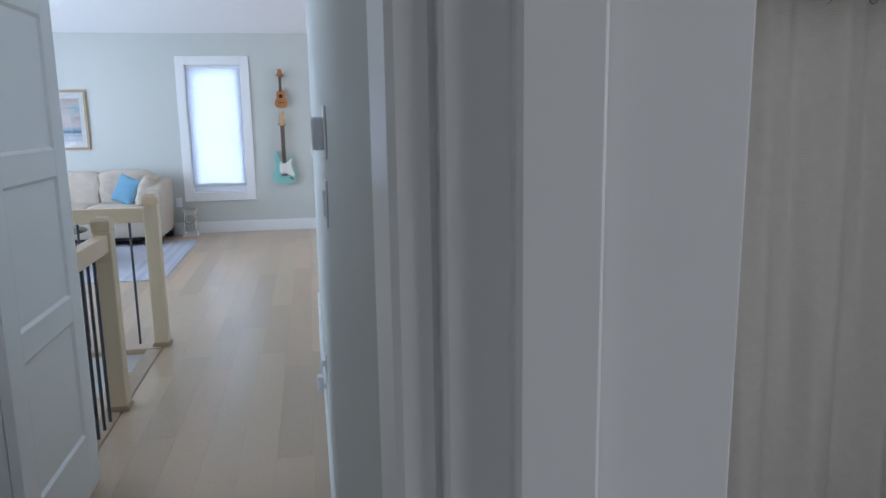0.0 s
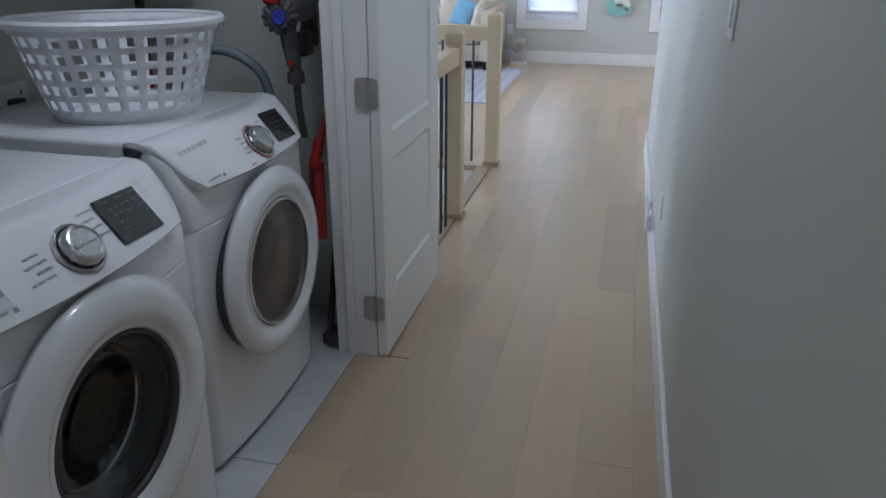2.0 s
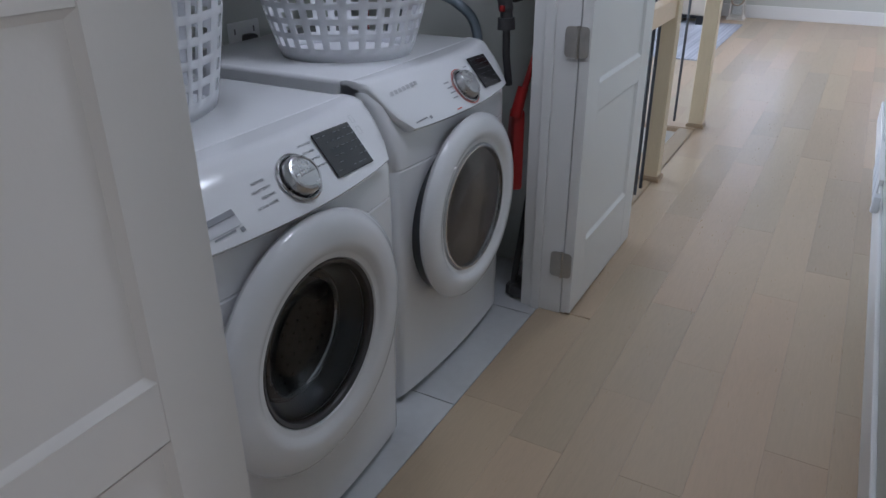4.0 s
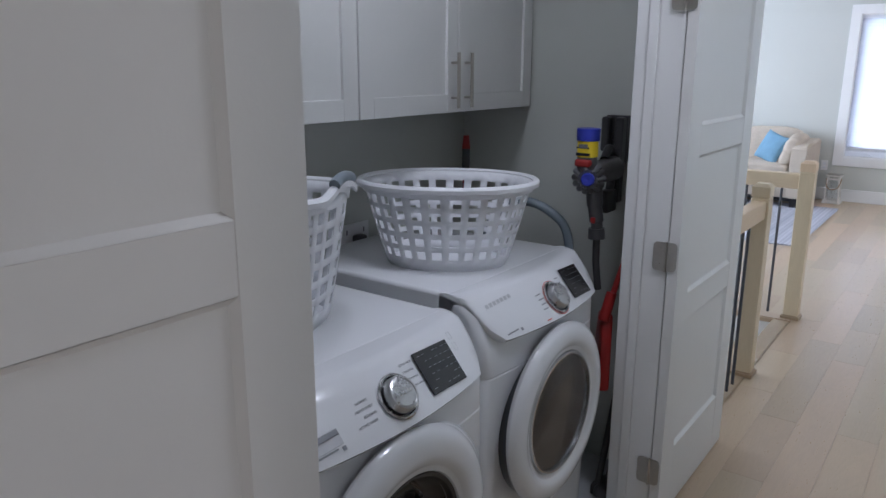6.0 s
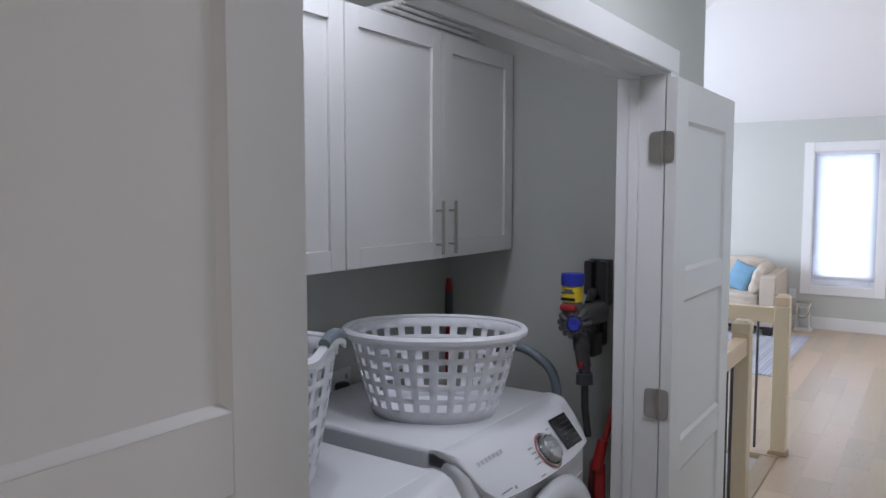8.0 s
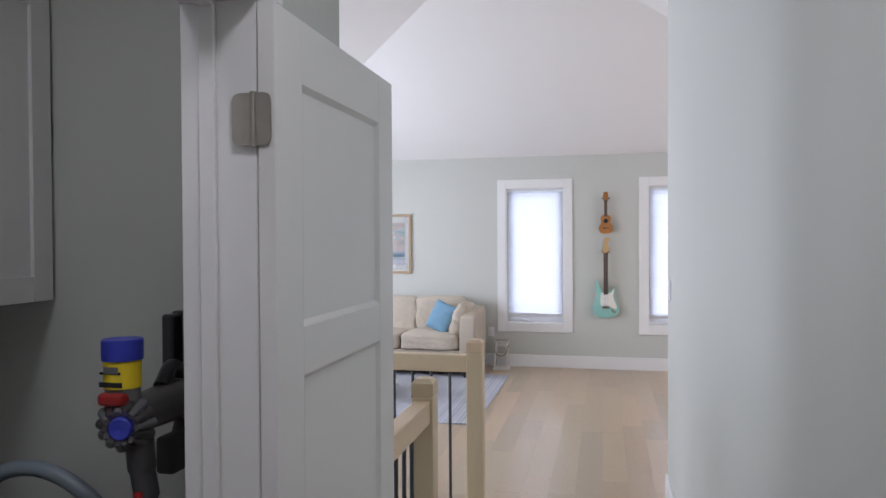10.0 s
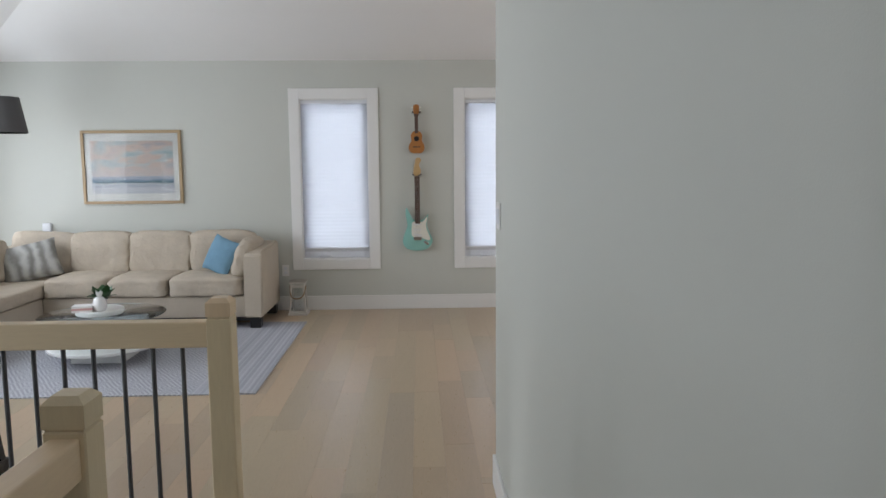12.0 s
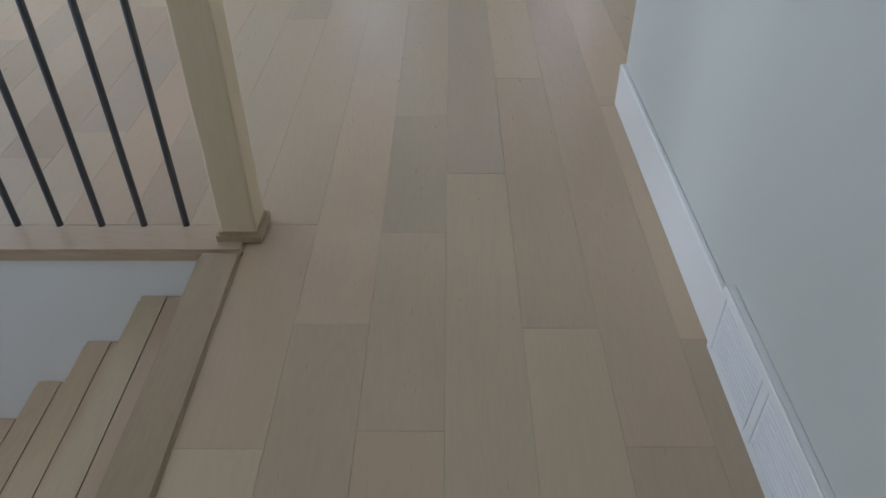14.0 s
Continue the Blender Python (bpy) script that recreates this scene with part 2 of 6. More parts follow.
def lathe(profile, seg=40, squash=1.0):
    """A turned shape round z from (radius, z) pairs; squash flattens it in y."""
    bm = bmesh.new()
    rings = []
    for r, z in profile:
        rings.append([bm.verts.new((r * math.cos(2 * math.pi * k / seg), squash * r * math.sin(2 * math.pi * k / seg), z)) for k in range(seg)])
    for a, b in zip(rings, rings[1:]):
        for k in range(seg):
            bm.faces.new((a[k], a[(k + 1) % seg], b[(k + 1) % seg], b[k]))
    for ring in (rings[0], rings[-1]):
        if len({v.co.to_tuple(5) for v in ring}) > 2:
            bm.faces.new(ring)
    bmesh.ops.remove_doubles(bm, verts=bm.verts[:], dist=1e-5)
    return bm


def tube(points, r, seg=12, closed=False):
    """A round tube along a smooth line of points."""
    pts = [Vector(p) for p in points]
    bm = bmesh.new()
    rings = []
    n = len(pts)
    up = Vector((0.13, 0.21, 0.97))
    for i, p in enumerate(pts):
        a, b = pts[(i - 1) % n] if closed or i else p, pts[(i + 1) % n] if closed or i < n - 1 else p
        d = (b - a).normalized()
        u = d.cross(up).normalized()
        v = d.cross(u)
        rr = r[i] if isinstance(r, (list, tuple)) else r
        rings.append([bm.verts.new(p + rr * (math.cos(2 * math.pi * k / seg) * u + math.sin(2 * math.pi * k / seg) * v)) for k in range(seg)])
    for a, b in list(zip(rings, rings[1:])) + ([(rings[-1], rings[0])] if closed else []):
        for k in range(seg):
            bm.faces.new((a[k], a[(k + 1) % seg], b[(k + 1) % seg], b[k]))
    if not closed:
        bm.faces.new(rings[0])
        bm.faces.new(rings[-1][::-1])
    return bm


def spline(ctrl, n=8):
    """Catmull-Rom line through the points."""
    c = [Vector(p) for p in ctrl]
    c = [2 * c[0] - c[1]] + c + [2 * c[-1] - c[-2]]
    out = []
    for i in range(1, len(c) - 2):
        for k in range(n):
            t = k / n
            out.append(0.5 * (2 * c[i] + (c[i + 1] - c[i - 1]) * t + (2 * c[i - 1] - 5 * c[i] + 4 * c[i + 1] - c[i + 2]) * t * t + (3 * c[i] - c[i - 1] - 3 * c[i + 1] + c[i + 2]) * t ** 3))
    return out + [c[-2]]


def prism(outline, depth, bevel=0.0, seg=2):
    """A flat outline in the x-z plane, made solid along -y by depth, with rounded edges."""
    bm = bmesh.new()
    f = bm.faces.new([bm.verts.new((x, 0, z)) for x, z in outline])
    r = bmesh.ops.extrude_face_region(bm, geom=[f])
    vs = [v for v in r["geom"] if isinstance(v, bmesh.types.BMVert)]
    bmesh.ops.translate(bm, vec=(0, -depth, 0), verts=vs)
    if bevel:
        es = [e for e in bm.edges if abs(e.verts[0].co.y - e.verts[1].co.y) < 1e-6]
        bmesh.ops.bevel(bm, geom=es, offset=bevel, segments=seg, profile=0.5, affect="EDGES")
    return bm


# ---- structure ----
LW0, LW1 = -1.243, -1.085            # the laundry side wall of the hall
RW0, RW1 = -0.045, 0.075            # the other side wall
FAR, WEST, EAST, SOUTH = 11.065, -4.90, 2.6, 3.75
EAVE, SLOPE, HALLTOP = 2.595, 0.342, 2.62

# the opening at y -1.3 to -0.5 is unseen, added for a lamp
structure("wall_hall_laundry", boxes(
    (LW0, LW1, -1.7, -1.3, 0, HALLTOP), (LW0, LW1, -1.3, -0.5, 0, 0.8), (LW0, LW1, -1.3, -0.5, 2.2, HALLTOP), (LW0, LW1, -0.5, 1.654, 0, HALLTOP), (LW0, LW1, 1.654, 3.325, 2.07, HALLTOP), (LW0, LW1, 3.325, SOUTH, 0, 4.2)),
    WALL, "sage grey painted plaster wall with a wide closet opening", "wall")
TWIST = Matrix.Translation((RW0, 1.2, 0)) @ pose(0, 0, 0, 0, 0, 0.315) @ Matrix.Translation((-RW0, -1.2, 0))   # that wall runs a touch out of square


def twisted(ob):
    ob.matrix_world = TWIST @ ob.matrix_world
    return ob


twisted(structure("wall_hall_right", boxes(
    (RW0, RW1, -1.7, 0.26, 0, HALLTOP), (RW0, RW1, 0.26, 1.208, 2.07, HALLTOP), (RW0, RW1, 1.208, 6.695, 0, 4.2)),
    WALL, "sage grey painted hall wall ending at the living room", "wall"))
structure("wall_hall_back", box(LW0, RW1, -1.85, -1.7, 0, HALLTOP), WALL, "painted wall closing the hall", "wall")
structure("ceiling_hall", box(LW0 - 0.01, RW1 + 0.01, -1.85, SOUTH, HALLTOP, HALLTOP + 0.1), CEIL, "flat white painted hall ceiling", "ceiling")
structure("wall_living_south", boxes((WEST - 0.15, LW0, SOUTH - 0.12, SOUTH, -2.6, 4.2), (RW1, EAST + 0.15, 6.62, 6.695, 0, 4.2),
          (LW0, RW1, SOUTH - 0.12, SOUTH - 0.001, HALLTOP + 0.1, 4.2)), WALL, "painted wall between living room and hall", "wall")
# far wall with two windows
W1, W2, WZ = (-1.655, -0.945), (0.047, 0.757), (0.536, 2.208)
structure("wall_far", boxes(
    (WEST - 0.15, W1[0], FAR, FAR + 0.16, -0.2, 4.2), (W1[1], W2[0], FAR, FAR + 0.16, -0.2, 4.2), (W2[1], EAST + 0.15, FAR, FAR + 0.16, -0.2, 4.2),
    (W1[0], W1[1], FAR, FAR + 0.16, -0.2, WZ[0]), (W1[0], W1[1], FAR, FAR + 0.16, WZ[1], 4.2),
    (W2[0], W2[1], FAR, FAR + 0.16, -0.2, WZ[0]), (W2[0], W2[1], FAR, FAR + 0.16, WZ[1], 4.2)),
    WALL, "sage grey painted far wall with two tall windows", "wall")
LWY = (6.95, 10.30)
# the opening over the stairs is added, to carry that lamp
structure("wall_west", boxes((WEST - 0.15, WEST, SOUTH, 4.25, -2.6, 4.2), (WEST - 0.15, WEST, 5.85, LWY[0], -2.6, 4.2), (WEST - 0.15, WEST, 4.25, 5.85, -2.6, -0.5), (WEST - 0.15, WEST, 4.25, 5.85, 1.8, 4.2), (WEST - 0.15, WEST, 10.78, FAR, -0.2, 4.2),
          (WEST - 0.15, WEST, LWY[0], 10.78, -0.2, 0.25), (WEST - 0.15, WEST, LWY[0], 10.78, 2.26, 4.2)), WALL, "painted side wall with a wide window", "wall")
structure("wall_east", boxes((EAST, EAST + 0.15, 6.62, 7.85, 0, 4.2), (EAST, EAST + 0.15, 9.95, FAR, 0, 4.2),
          (EAST, EAST + 0.15, 7.85, 9.95, 0, 0.55), (EAST, EAST + 0.15, 7.85, 9.95, 2.25, 4.2)), WALL, "painted side wall with an unseen, added window", "wall")


def vault():
    bm = bmesh.new()
    x0, x1, y0, y1 = WEST, EAST, SOUTH, FAR
    h = (y1 - y0) / 2
    top = EAVE + SLOPE * h
    for lift in (0.0, 0.12):
        a = [bm.verts.new((x, y, EAVE + lift)) for x, y in ((x0, y0), (x1, y0), (x1, y1), (x0, y1))]
        r = [bm.verts.new((x0 + h, y0 + h, top + lift)), bm.verts.new((x1 - h, y0 + h, top + lift))]
        bm.faces.new((a[0], a[1], r[1], r[0]))
        bm.faces.new((a[1], a[2], r[1]))
        bm.faces.new((a[2], a[3], r[0], r[1]))
        bm.faces.new((a[3], a[0], r[0]))
    return bm


structure("ceiling_living", vault(), CEIL, "white hipped vaulted living room ceiling", "ceiling")

# closet and bathroom shells
for r in ((-2.25, -2.13, 1.3, 3.76, 0, 2.6), (-2.13, LW0, 3.64, SOUTH, 0, 2.6), (-2.13, LW0, 1.3, 1.42, 0, 2.6)):
    structure("wall_closet", box(*r), WALL, "sage grey painted laundry closet wall", "wall")
structure("ceiling_closet", box(-2.25, LW0, 1.3, SOUTH, 2.6, 2.7), CEIL, "white painted closet ceiling", "ceiling")
# the opening in its outer wall is unseen, made to hold a lamp
structure("wall_bathroom", boxes((RW1, 2.0, 3.3, 3.42, 0, 2.6), (RW1, 2.0, -0.9, -0.78, 0, 2.6), (1.9, 2.02, -0.78, -0.05, 0, 2.6), (1.9, 2.02, 0.75, 3.3, 0, 2.6),
          (1.9, 2.02, -0.05, 0.75, 0, 1.0), (1.9, 2.02, -0.05, 0.75, 2.1, 2.6)), WALL, "painted bathroom walls", "wall")
structure("ceiling_bathroom", box(RW1, 2.02, -0.9, 3.42, 2.6, 2.7), CEIL, "white painted bathroom ceiling", "ceiling")
structure("floor_bathroom", box(RW0 + 0.02, 2.02, -0.9, 3.42, -0.1, 0.002), TILE, "grey tiled bathroom floor", "floor")

# stairwell
for r in ((-4.2, -1.19, 5.94, 6.1, -2.6, -0.03), (-4.35, -4.2, SOUTH, 6.1, -2.6, -0.03), (-1.19, -1.09, SOUTH, 6.1, -2.6, -0.19)):
    structure("wall_stairwell", box(*r), TRIM, "white painted stairwell wall", "wall")
structure("floor_stairwell", box(-4.35, -1.0, SOUTH, 6.1, -2.7, -2.6), PLANK, "oak floor at the foot of the stairs", "floor")

# ---- trim, doors and windows ----
twisted(structure("baseboard", boxes((RW0 - 0.015, RW0, 1.274, 6.695, 0, 0.14), (RW0 - 0.015, RW1 + 0.015, 6.695, 6.71, 0, 0.14), bevel=0.003), TRIM,
          "white painted flat hall baseboard", "baseboard"))
structure("baseboard", boxes((-1.90, EAST, FAR - 0.016, FAR, 0, 0.15), bevel=0.003), TRIM, "white painted flat baseboard on the far wall", "baseboard")
structure("baseboard", boxes((WEST, -1.90, FAR - 0.016, FAR, 0, 0.15), (WEST, WEST + 0.016, 6.1, FAR - 0.016, 0, 0.15), bevel=0.003), TRIM, "white baseboard behind the sofa", "baseboard")


def casing_frame(name, y0, y1, top, xin, xout, label, face=1):
    """Jambs, head and flat casing of a doorway in a wall that runs along y; face tells the hall side."""
    t = thing(name, pose(0, 0, 0), label, "door frame", kind="structure")
    a, b = sorted((xin, xout))
    part("jamb", box(a, b, y0 - 0.018, y0, 0, top, 0.002), TRIM, t)
    part("jamb", box(a, b, y1, y1 + 0.018, 0, top, 0.002), TRIM, t)
    part("head_jamb", box(a, b, y0 - 0.018, y1 + 0.018, top, top + 0.018, 0.002), TRIM, t)
    c0, c1 = (xout, xout + 0.018 * face)
    c0, c1 = sorted((c0, c1))
    part("casing", box(c0, c1, y0 - 0.083, y0 - 0.006, 0, top + 0.006, 0.003), TRIM, t)
    part("casing", box(c0, c1, y1 + 0.006, y1 + 0.083, 0, top + 0.006, 0.003), TRIM, t)
    part("head_casing", box(c0, c1, y0 - 0.083, y1 + 0.083, top + 0.006, top + 0.083, 0.003), TRIM, t)
    m = (a + b) / 2
    part("door_stop", box(m - 0.035, m - 0.002, y0, y0 + 0.011, 0, top, 0.002), TRIM, t)
    part("door_stop", box(m - 0.035, m - 0.002, y1 - 0.011, y1, 0, top, 0.002), TRIM, t)
    part("door_stop", box(m - 0.035, m - 0.002, y0 + 0.011, y1 - 0.011, top - 0.011, top, 0.002), TRIM, t)
    return t


frame_1 = casing_frame("door_frame_1", 1.672, 3.307, 2.052, LW0, LW1, "white painted door frame of the laundry closet")
frame_2 = casing_frame("door_frame_2", 0.278, 1.190, 2.052, RW1, RW0, "white painted bathroom door frame", -1)


def shaker_door(name, w, h, label):
    """Three-panel door: width along +y from the hinge edge, thickness along -x from 0, both faces recessed."""
    t = thing(name, pose(0, 0, 0), label, "door")
    T, s = 0.035, 0.125
    rails = ((0.0, 0.25), (0.735, 0.835), (1.31, 1.41), (1.90, h))
    part("stile", box(-T, 0, 0, s, 0, h, 0.0015), DOORW, t)
    part("stile", box(-T, 0, w - s, w, 0, h, 0.0015), DOORW, t)
    for a, b in rails:
        part("rail", box(-T + 0.0004, -0.0004, s, w - s, a, b, 0.0012), DOORW, t)
    for (_, a), (b, _) in zip(rails, rails[1:]):
        bm = bmesh.new()
        # flat field with a sloped sticking round it on both faces
        for x, d in ((-0.0004, -0.010), (-T + 0.0004, 0.010)):
            o = [bm.verts.new((x, y, z)) for y, z in ((s, a), (w - s, a), (w - s, b), (s, b))]
            i = [bm.verts.new((x + d, y, z)) for y, z in ((s + 0.011, a + 0.011), (w - s - 0.011, a + 0.011), (w - s - 0.011, b - 0.011), (s + 0.011, b - 0.011))]
            for k in range(4):
                bm.faces.new((o[k], o[(k + 1) % 4], i[(k + 1) % 4], i[k]))
            bm.faces.new(i)
        part("panel", bm, DOORW, t)
    return t


def hinge_set(door, heights, jamb_side):
    """Square-cornered butt hinges at the door's hinge edge, with the leaf on the jamb as well."""
    for z in heights:
        bm = bmesh.new()
        for x0, x1 in ((-0.043, 0.0), (0.0, 0.036)):
            o = []
            for cx, cz, a0 in ((x1, 0.049, 0), (x0, 0.049, 90), (x0, -0.049, 180), (x1, -0.049, 270)):
                if (cx == 0.0):
                    o.append((cx, cz))
                    continue
                sx, sz = math.copysign(1, cx), math.copysign(1, cz)
                for k in range(4):
                    a = radians(a0 + 30 * k)
                    o.append((cx - sx * 0.014 + 0.014 * math.cos(a), cz - sz * 0.014 + 0.014 * math.sin(a)))
            f = bm.faces.new([bm.verts.new((x, 0.0, q)) for x, q in o])
            r = bmesh.ops.extrude_face_region(bm, geom=[f])
            bmesh.ops.translate(bm, vec=(0, -0.003, 0), verts=[v for v in r["geom"] if isinstance(v, bmesh.types.BMVert)])
        h = part("hinge", bm, NICKEL, door, "satin nickel butt hinge", m=pose(-0.042, jamb_side, z))
        part("hinge_pin", cyl((0, -0.004, -0.051), (0, -0.004, 0.051), 0.0052, seg=12), NICKEL, h, smooth=True)
        bs = bmesh.new()
        for sx in (-0.02, 0.021):
            for sz in (-0.028, 0.0, 0.028):
                bm_cyl(bs, (sx, -0.003, sz), (sx, -0.0042, sz), 0.0042, seg=8)
        part("screw", bs, NICKEL, h)


door_far = shaker_door("door_1", 0.762, 2.03, "white painted three-panel closet door standing fully open")
hinge_set(door_far, (0.195, 0.985, 1.812), -0.003)
door_far.matrix_world = pose(-1.045, 3.303, 0.012)
door_near = shaker_door("door_2", 0.775, 2.03, "white painted three-panel closet door folded back on the wall")
door_near.matrix_world = pose(-1.066, 1.667, 0.012, 0, 0, 180)


def blind(x0, x1, z0, z1, y):
    """Pleated cellular blind."""
    bm = bmesh.new()
    n = int((z1 - z0) / 0.019)
    rows = []
    for k in range(n + 1):
        z = z0 + (z1 - z0) * k / n
        d = 0.0007 if k % 2 else -0.0007
        rows.append([bm.verts.new((x, y + d, z)) for x in (x0, x1)])
    for a, b in zip(rows, rows[1:]):
        bm.faces.new((a[0], a[1], b[1], b[0]))
    return bm


def fabric_blind():
    m = bpy.data.materials.new("translucent_blind_fabric")
    m.use_nodes = True
    nt = m.node_tree
    out = nt.nodes["Material Output"]
    tr, df, mx = nt.nodes.new("ShaderNodeBsdfTranslucent"), nt.nodes.new("ShaderNodeBsdfDiffuse"), nt.nodes.new("ShaderNodeMixShader")
    tr.inputs[0].default_value, df.inputs[0].default_value = (0.30, 0.318, 0.352, 1), (0.74, 0.75, 0.80, 1)
    mx.inputs[0].default_value = 0.4
    nt.links.new(tr.outputs[0], mx.inputs[1])
    nt.links.new(df.outputs[0], mx.inputs[2])
    nt.links.new(mx.outputs[0], out.inputs[0])
    return m


BLIND = fabric_blind()
VINYL = material("white_vinyl", (0.74, 0.76, 0.80), 0.4, vary=0.01)


def tall_window(name, x0, x1, z0, z1):
    t = thing(name, pose(0, 0, 0), "tall white cased window with a lowered translucent pleated blind", "window", "windows in the far wall", "structure")
    c = 0.105
    f0, f1 = FAR - 0.02, FAR - 0.0005
    part("casing", box(x0 - c, x0 + 0.004, f0, f1, z0 - c, z1 + c, 0.003), TRIM, t)
    part("casing", box(x1 - 0.004, x1 + c, f0, f1, z0 - c, z1 + c, 0.003), TRIM, t)
    part("casing", box(x0 + 0.004, x1 - 0.004, f0 + 0.0004, f1, z1 - 0.004, z1 + c, 0.003), TRIM, t)
    part("casing", box(x0 + 0.004, x1 - 0.004, f0 + 0.0004, f1, z0 - c, z0 + 0.004, 0.003), TRIM, t)
    g0, g1 = FAR + 0.0, FAR + 0.11
    for a, b, d, e in ((x0, x0 + 0.012, z0, z1), (x1 - 0.012, x1, z0, z1), (x0 + 0.012, x1 - 0.012, z1 - 0.012, z1), (x0 + 0.012, x1 - 0.012, z0, z0 + 0.012)):
        part("reveal", box(a, b, g0, g1 + 0.04, d, e), TRIM, t)
    w = 0.05
    s0, s1 = FAR + 0.07, FAR + 0.12
    fr = part("window_frame", boxes((x0 + 0.012, x0 + 0.012 + w, s0, s1, z0 + 0.012, z1 - 0.012), (x1 - 0.012 - w, x1 - 0.012, s0, s1, z0 + 0.012, z1 - 0.012),
              (x0 + 0.012 + w, x1 - 0.012 - w, s0, s1, z0 + 0.012, z0 + 0.105), (x0 + 0.012 + w, x1 - 0.012 - w, s0, s1, z1 - 0.012 - w, z1 - 0.012), bevel=0.004), VINYL, t)
    pane = part("pane", box(x0 + 0.06, x1 - 0.06, FAR + 0.092, FAR + 0.098, z0 + 0.06, z1 - 0.06), PANE, t)
    pane.visible_shadow = False
    bl = part("blind", blind(x0 + 0.0125, x1 - 0.0125, z0 + 0.125, z1 - 0.05, FAR + 0.03), BLIND, t, "white translucent pleated blind")
    part("head_rail", box(x0 + 0.014, x1 - 0.014, FAR + 0.012, FAR + 0.055, z1 - 0.05, z1 - 0.013, 0.004), VINYL, bl)
    part("bottom_rail", box(x0 + 0.016, x1 - 0.016, FAR + 0.02, FAR + 0.05, z0 + 0.098, z0 + 0.125, 0.004), BLIND_EDGE, bl)
    part("bottom_rail", box(x0 + 0.016, x1 - 0.016, FAR + 0.024, FAR + 0.046, z0 + 0.080, z0 + 0.096, 0.003), BLIND_EDGE, bl)
    xc = (x0 + x1) / 2 - 0.13
    cr = part("crank", box(xc - 0.055, xc + 0.055, FAR + 0.035, FAR + 0.07, z0 + 0.02, z0 + 0.042, 0.008, 2), VINYL, t, "folded white crank handle")
    part("crank_arm", box(xc - 0.045, xc + 0.02, FAR + 0.03, FAR + 0.045, z0 + 0.042, z0 + 0.054, 0.004), VINYL, cr)
    return t


tall_window("window_1", *W1, *WZ)
tall_window("window_2", *W2, *WZ)


def side_window(name, x, face, y0, y1, z0, z1, mull=()):
    t = thing(name, pose(0, 0, 0), "white cased daylight window in a side wall", "window", kind="structure")
    c = 0.105
    a, b = sorted((x - 0.0005 * face, x + 0.02 * face))
    for r in ((y0 - c, y0, z0 - c, z1 + c), (y1, y1 + c, z0 - c, z1 + c), (y0, y1, z1, z1 + c), (y0, y1, z0 - c, z0)):
        part("casing", box(a, b, *r, 0.003), TRIM, t)
    a, b = sorted((x - 0.05 * face, x - 0.09 * face))
    w = 0.05
    for r in [(y0, y0 + w, z0, z1), (y1 - w, y1, z0, z1), (y0 + w, y1 - w, z1 - w, z1), (y0 + w, y1 - w, z0, z0 + w)] + [(q - 0.03, q + 0.03, z0 + w, z1 - w) for q in mull]:
        part("frame", box(a, b, *r, 0.004), VINYL, t)
    return t


side_window("window_3", WEST, 1, LWY[0], 10.78, 0.25, 2.26, (8.2, 9.5))
# added stair window, out of view, there only for its light
side_window("added_window_5", WEST, 1, 4.25, 5.85, -0.5, 1.8, (5.05,))
# unseen east window, added to go with its lamp
side_window("unseen_window_4", EAST, -1, 7.85, 9.95, 0.55, 2.25, (8.9,))


# ---- stairs and railings ----
def post(m, label):
    t = thing("newel_post", m, label, "newel post", "newel posts of the stair railing")
    h = 0.0445
    part("shaft", box(-h, h, -h, h, 0.0, 0.962, 0.004), MAPLE_Z, t)
    part("neck", box(-h + 0.005, h - 0.005, -h + 0.005, h - 0.005, 0.962, 0.968), MAPLE_Z, t)
    bm = bmesh.new()
    bm_box(bm, -h, h, -h, h, 0.968, 1.034)
    top = [e for e in bm.edges if all(v.co.z > 1.03 for v in e.verts)]
    bmesh.ops.bevel(bm, geom=top, offset=0.016, segments=1, affect="EDGES")
    part("cap", bm, MAPLE_Z, t, "chamfered post cap")
    sh = boxes((-h - 0.011, h + 0.011, -h - 0.011, h + 0.011, 0.0, 0.026))
    bmesh.ops.bevel(sh, geom=[e for e in sh.edges if all(v.co.z > 0.02 for v in e.verts)], offset=0.007, segments=2, affect="EDGES")
    part("base_moulding", sh, NOSE_Y, t, "mitred oak base moulding")
    return t


post(pose(-1.151, 6.019, 0.004), "pale maple newel post at the head of the stairs")
post(pose(-1.159, 4.889, 0.004), "pale maple newel post ending the hall railing")


def railing(name, p, q, along, mat, label, first, step, count):
    t = thing(name, pose(0, 0, 0), label, "railing")
    p, q = Vector(p), Vector(q)
    w = 0.032
    if along == "x":
        part("handrail", box(min(p.x, q.x), max(p.x, q.x), p.y - w, p.y + w, 0.857, 0.953, 0.006, 2), mat, t, "pale maple handrail")
    else:
        part("handrail", box(p.x - w, p.x + w, min(p.y, q.y), max(p.y, q.y), 0.862, 0.953, 0.006, 2), mat, t, "pale maple handrail")
    d = (q - p).normalized()
    for k in range(count):
        c = p + d * (first + step * k)
        part("baluster", cyl((c.x, c.y, 0.018), (c.x, c.y, 0.865), 0.0085, seg=12), IRON, t, smooth=True)
    return t


railing("railing", (-1.194, 6.018, 0), (-4.2, 6.018, 0), "x", MAPLE_X, "maple handrail on dark round metal balusters above the stairs", 0.102, 0.1075, 27)
railing("railing", (-1.158, 4.848, 0), (-1.158, 3.752, 0), "y", MAPLE_Y, "maple hall railing with dark round metal balusters", 0.17, 0.105, 9)


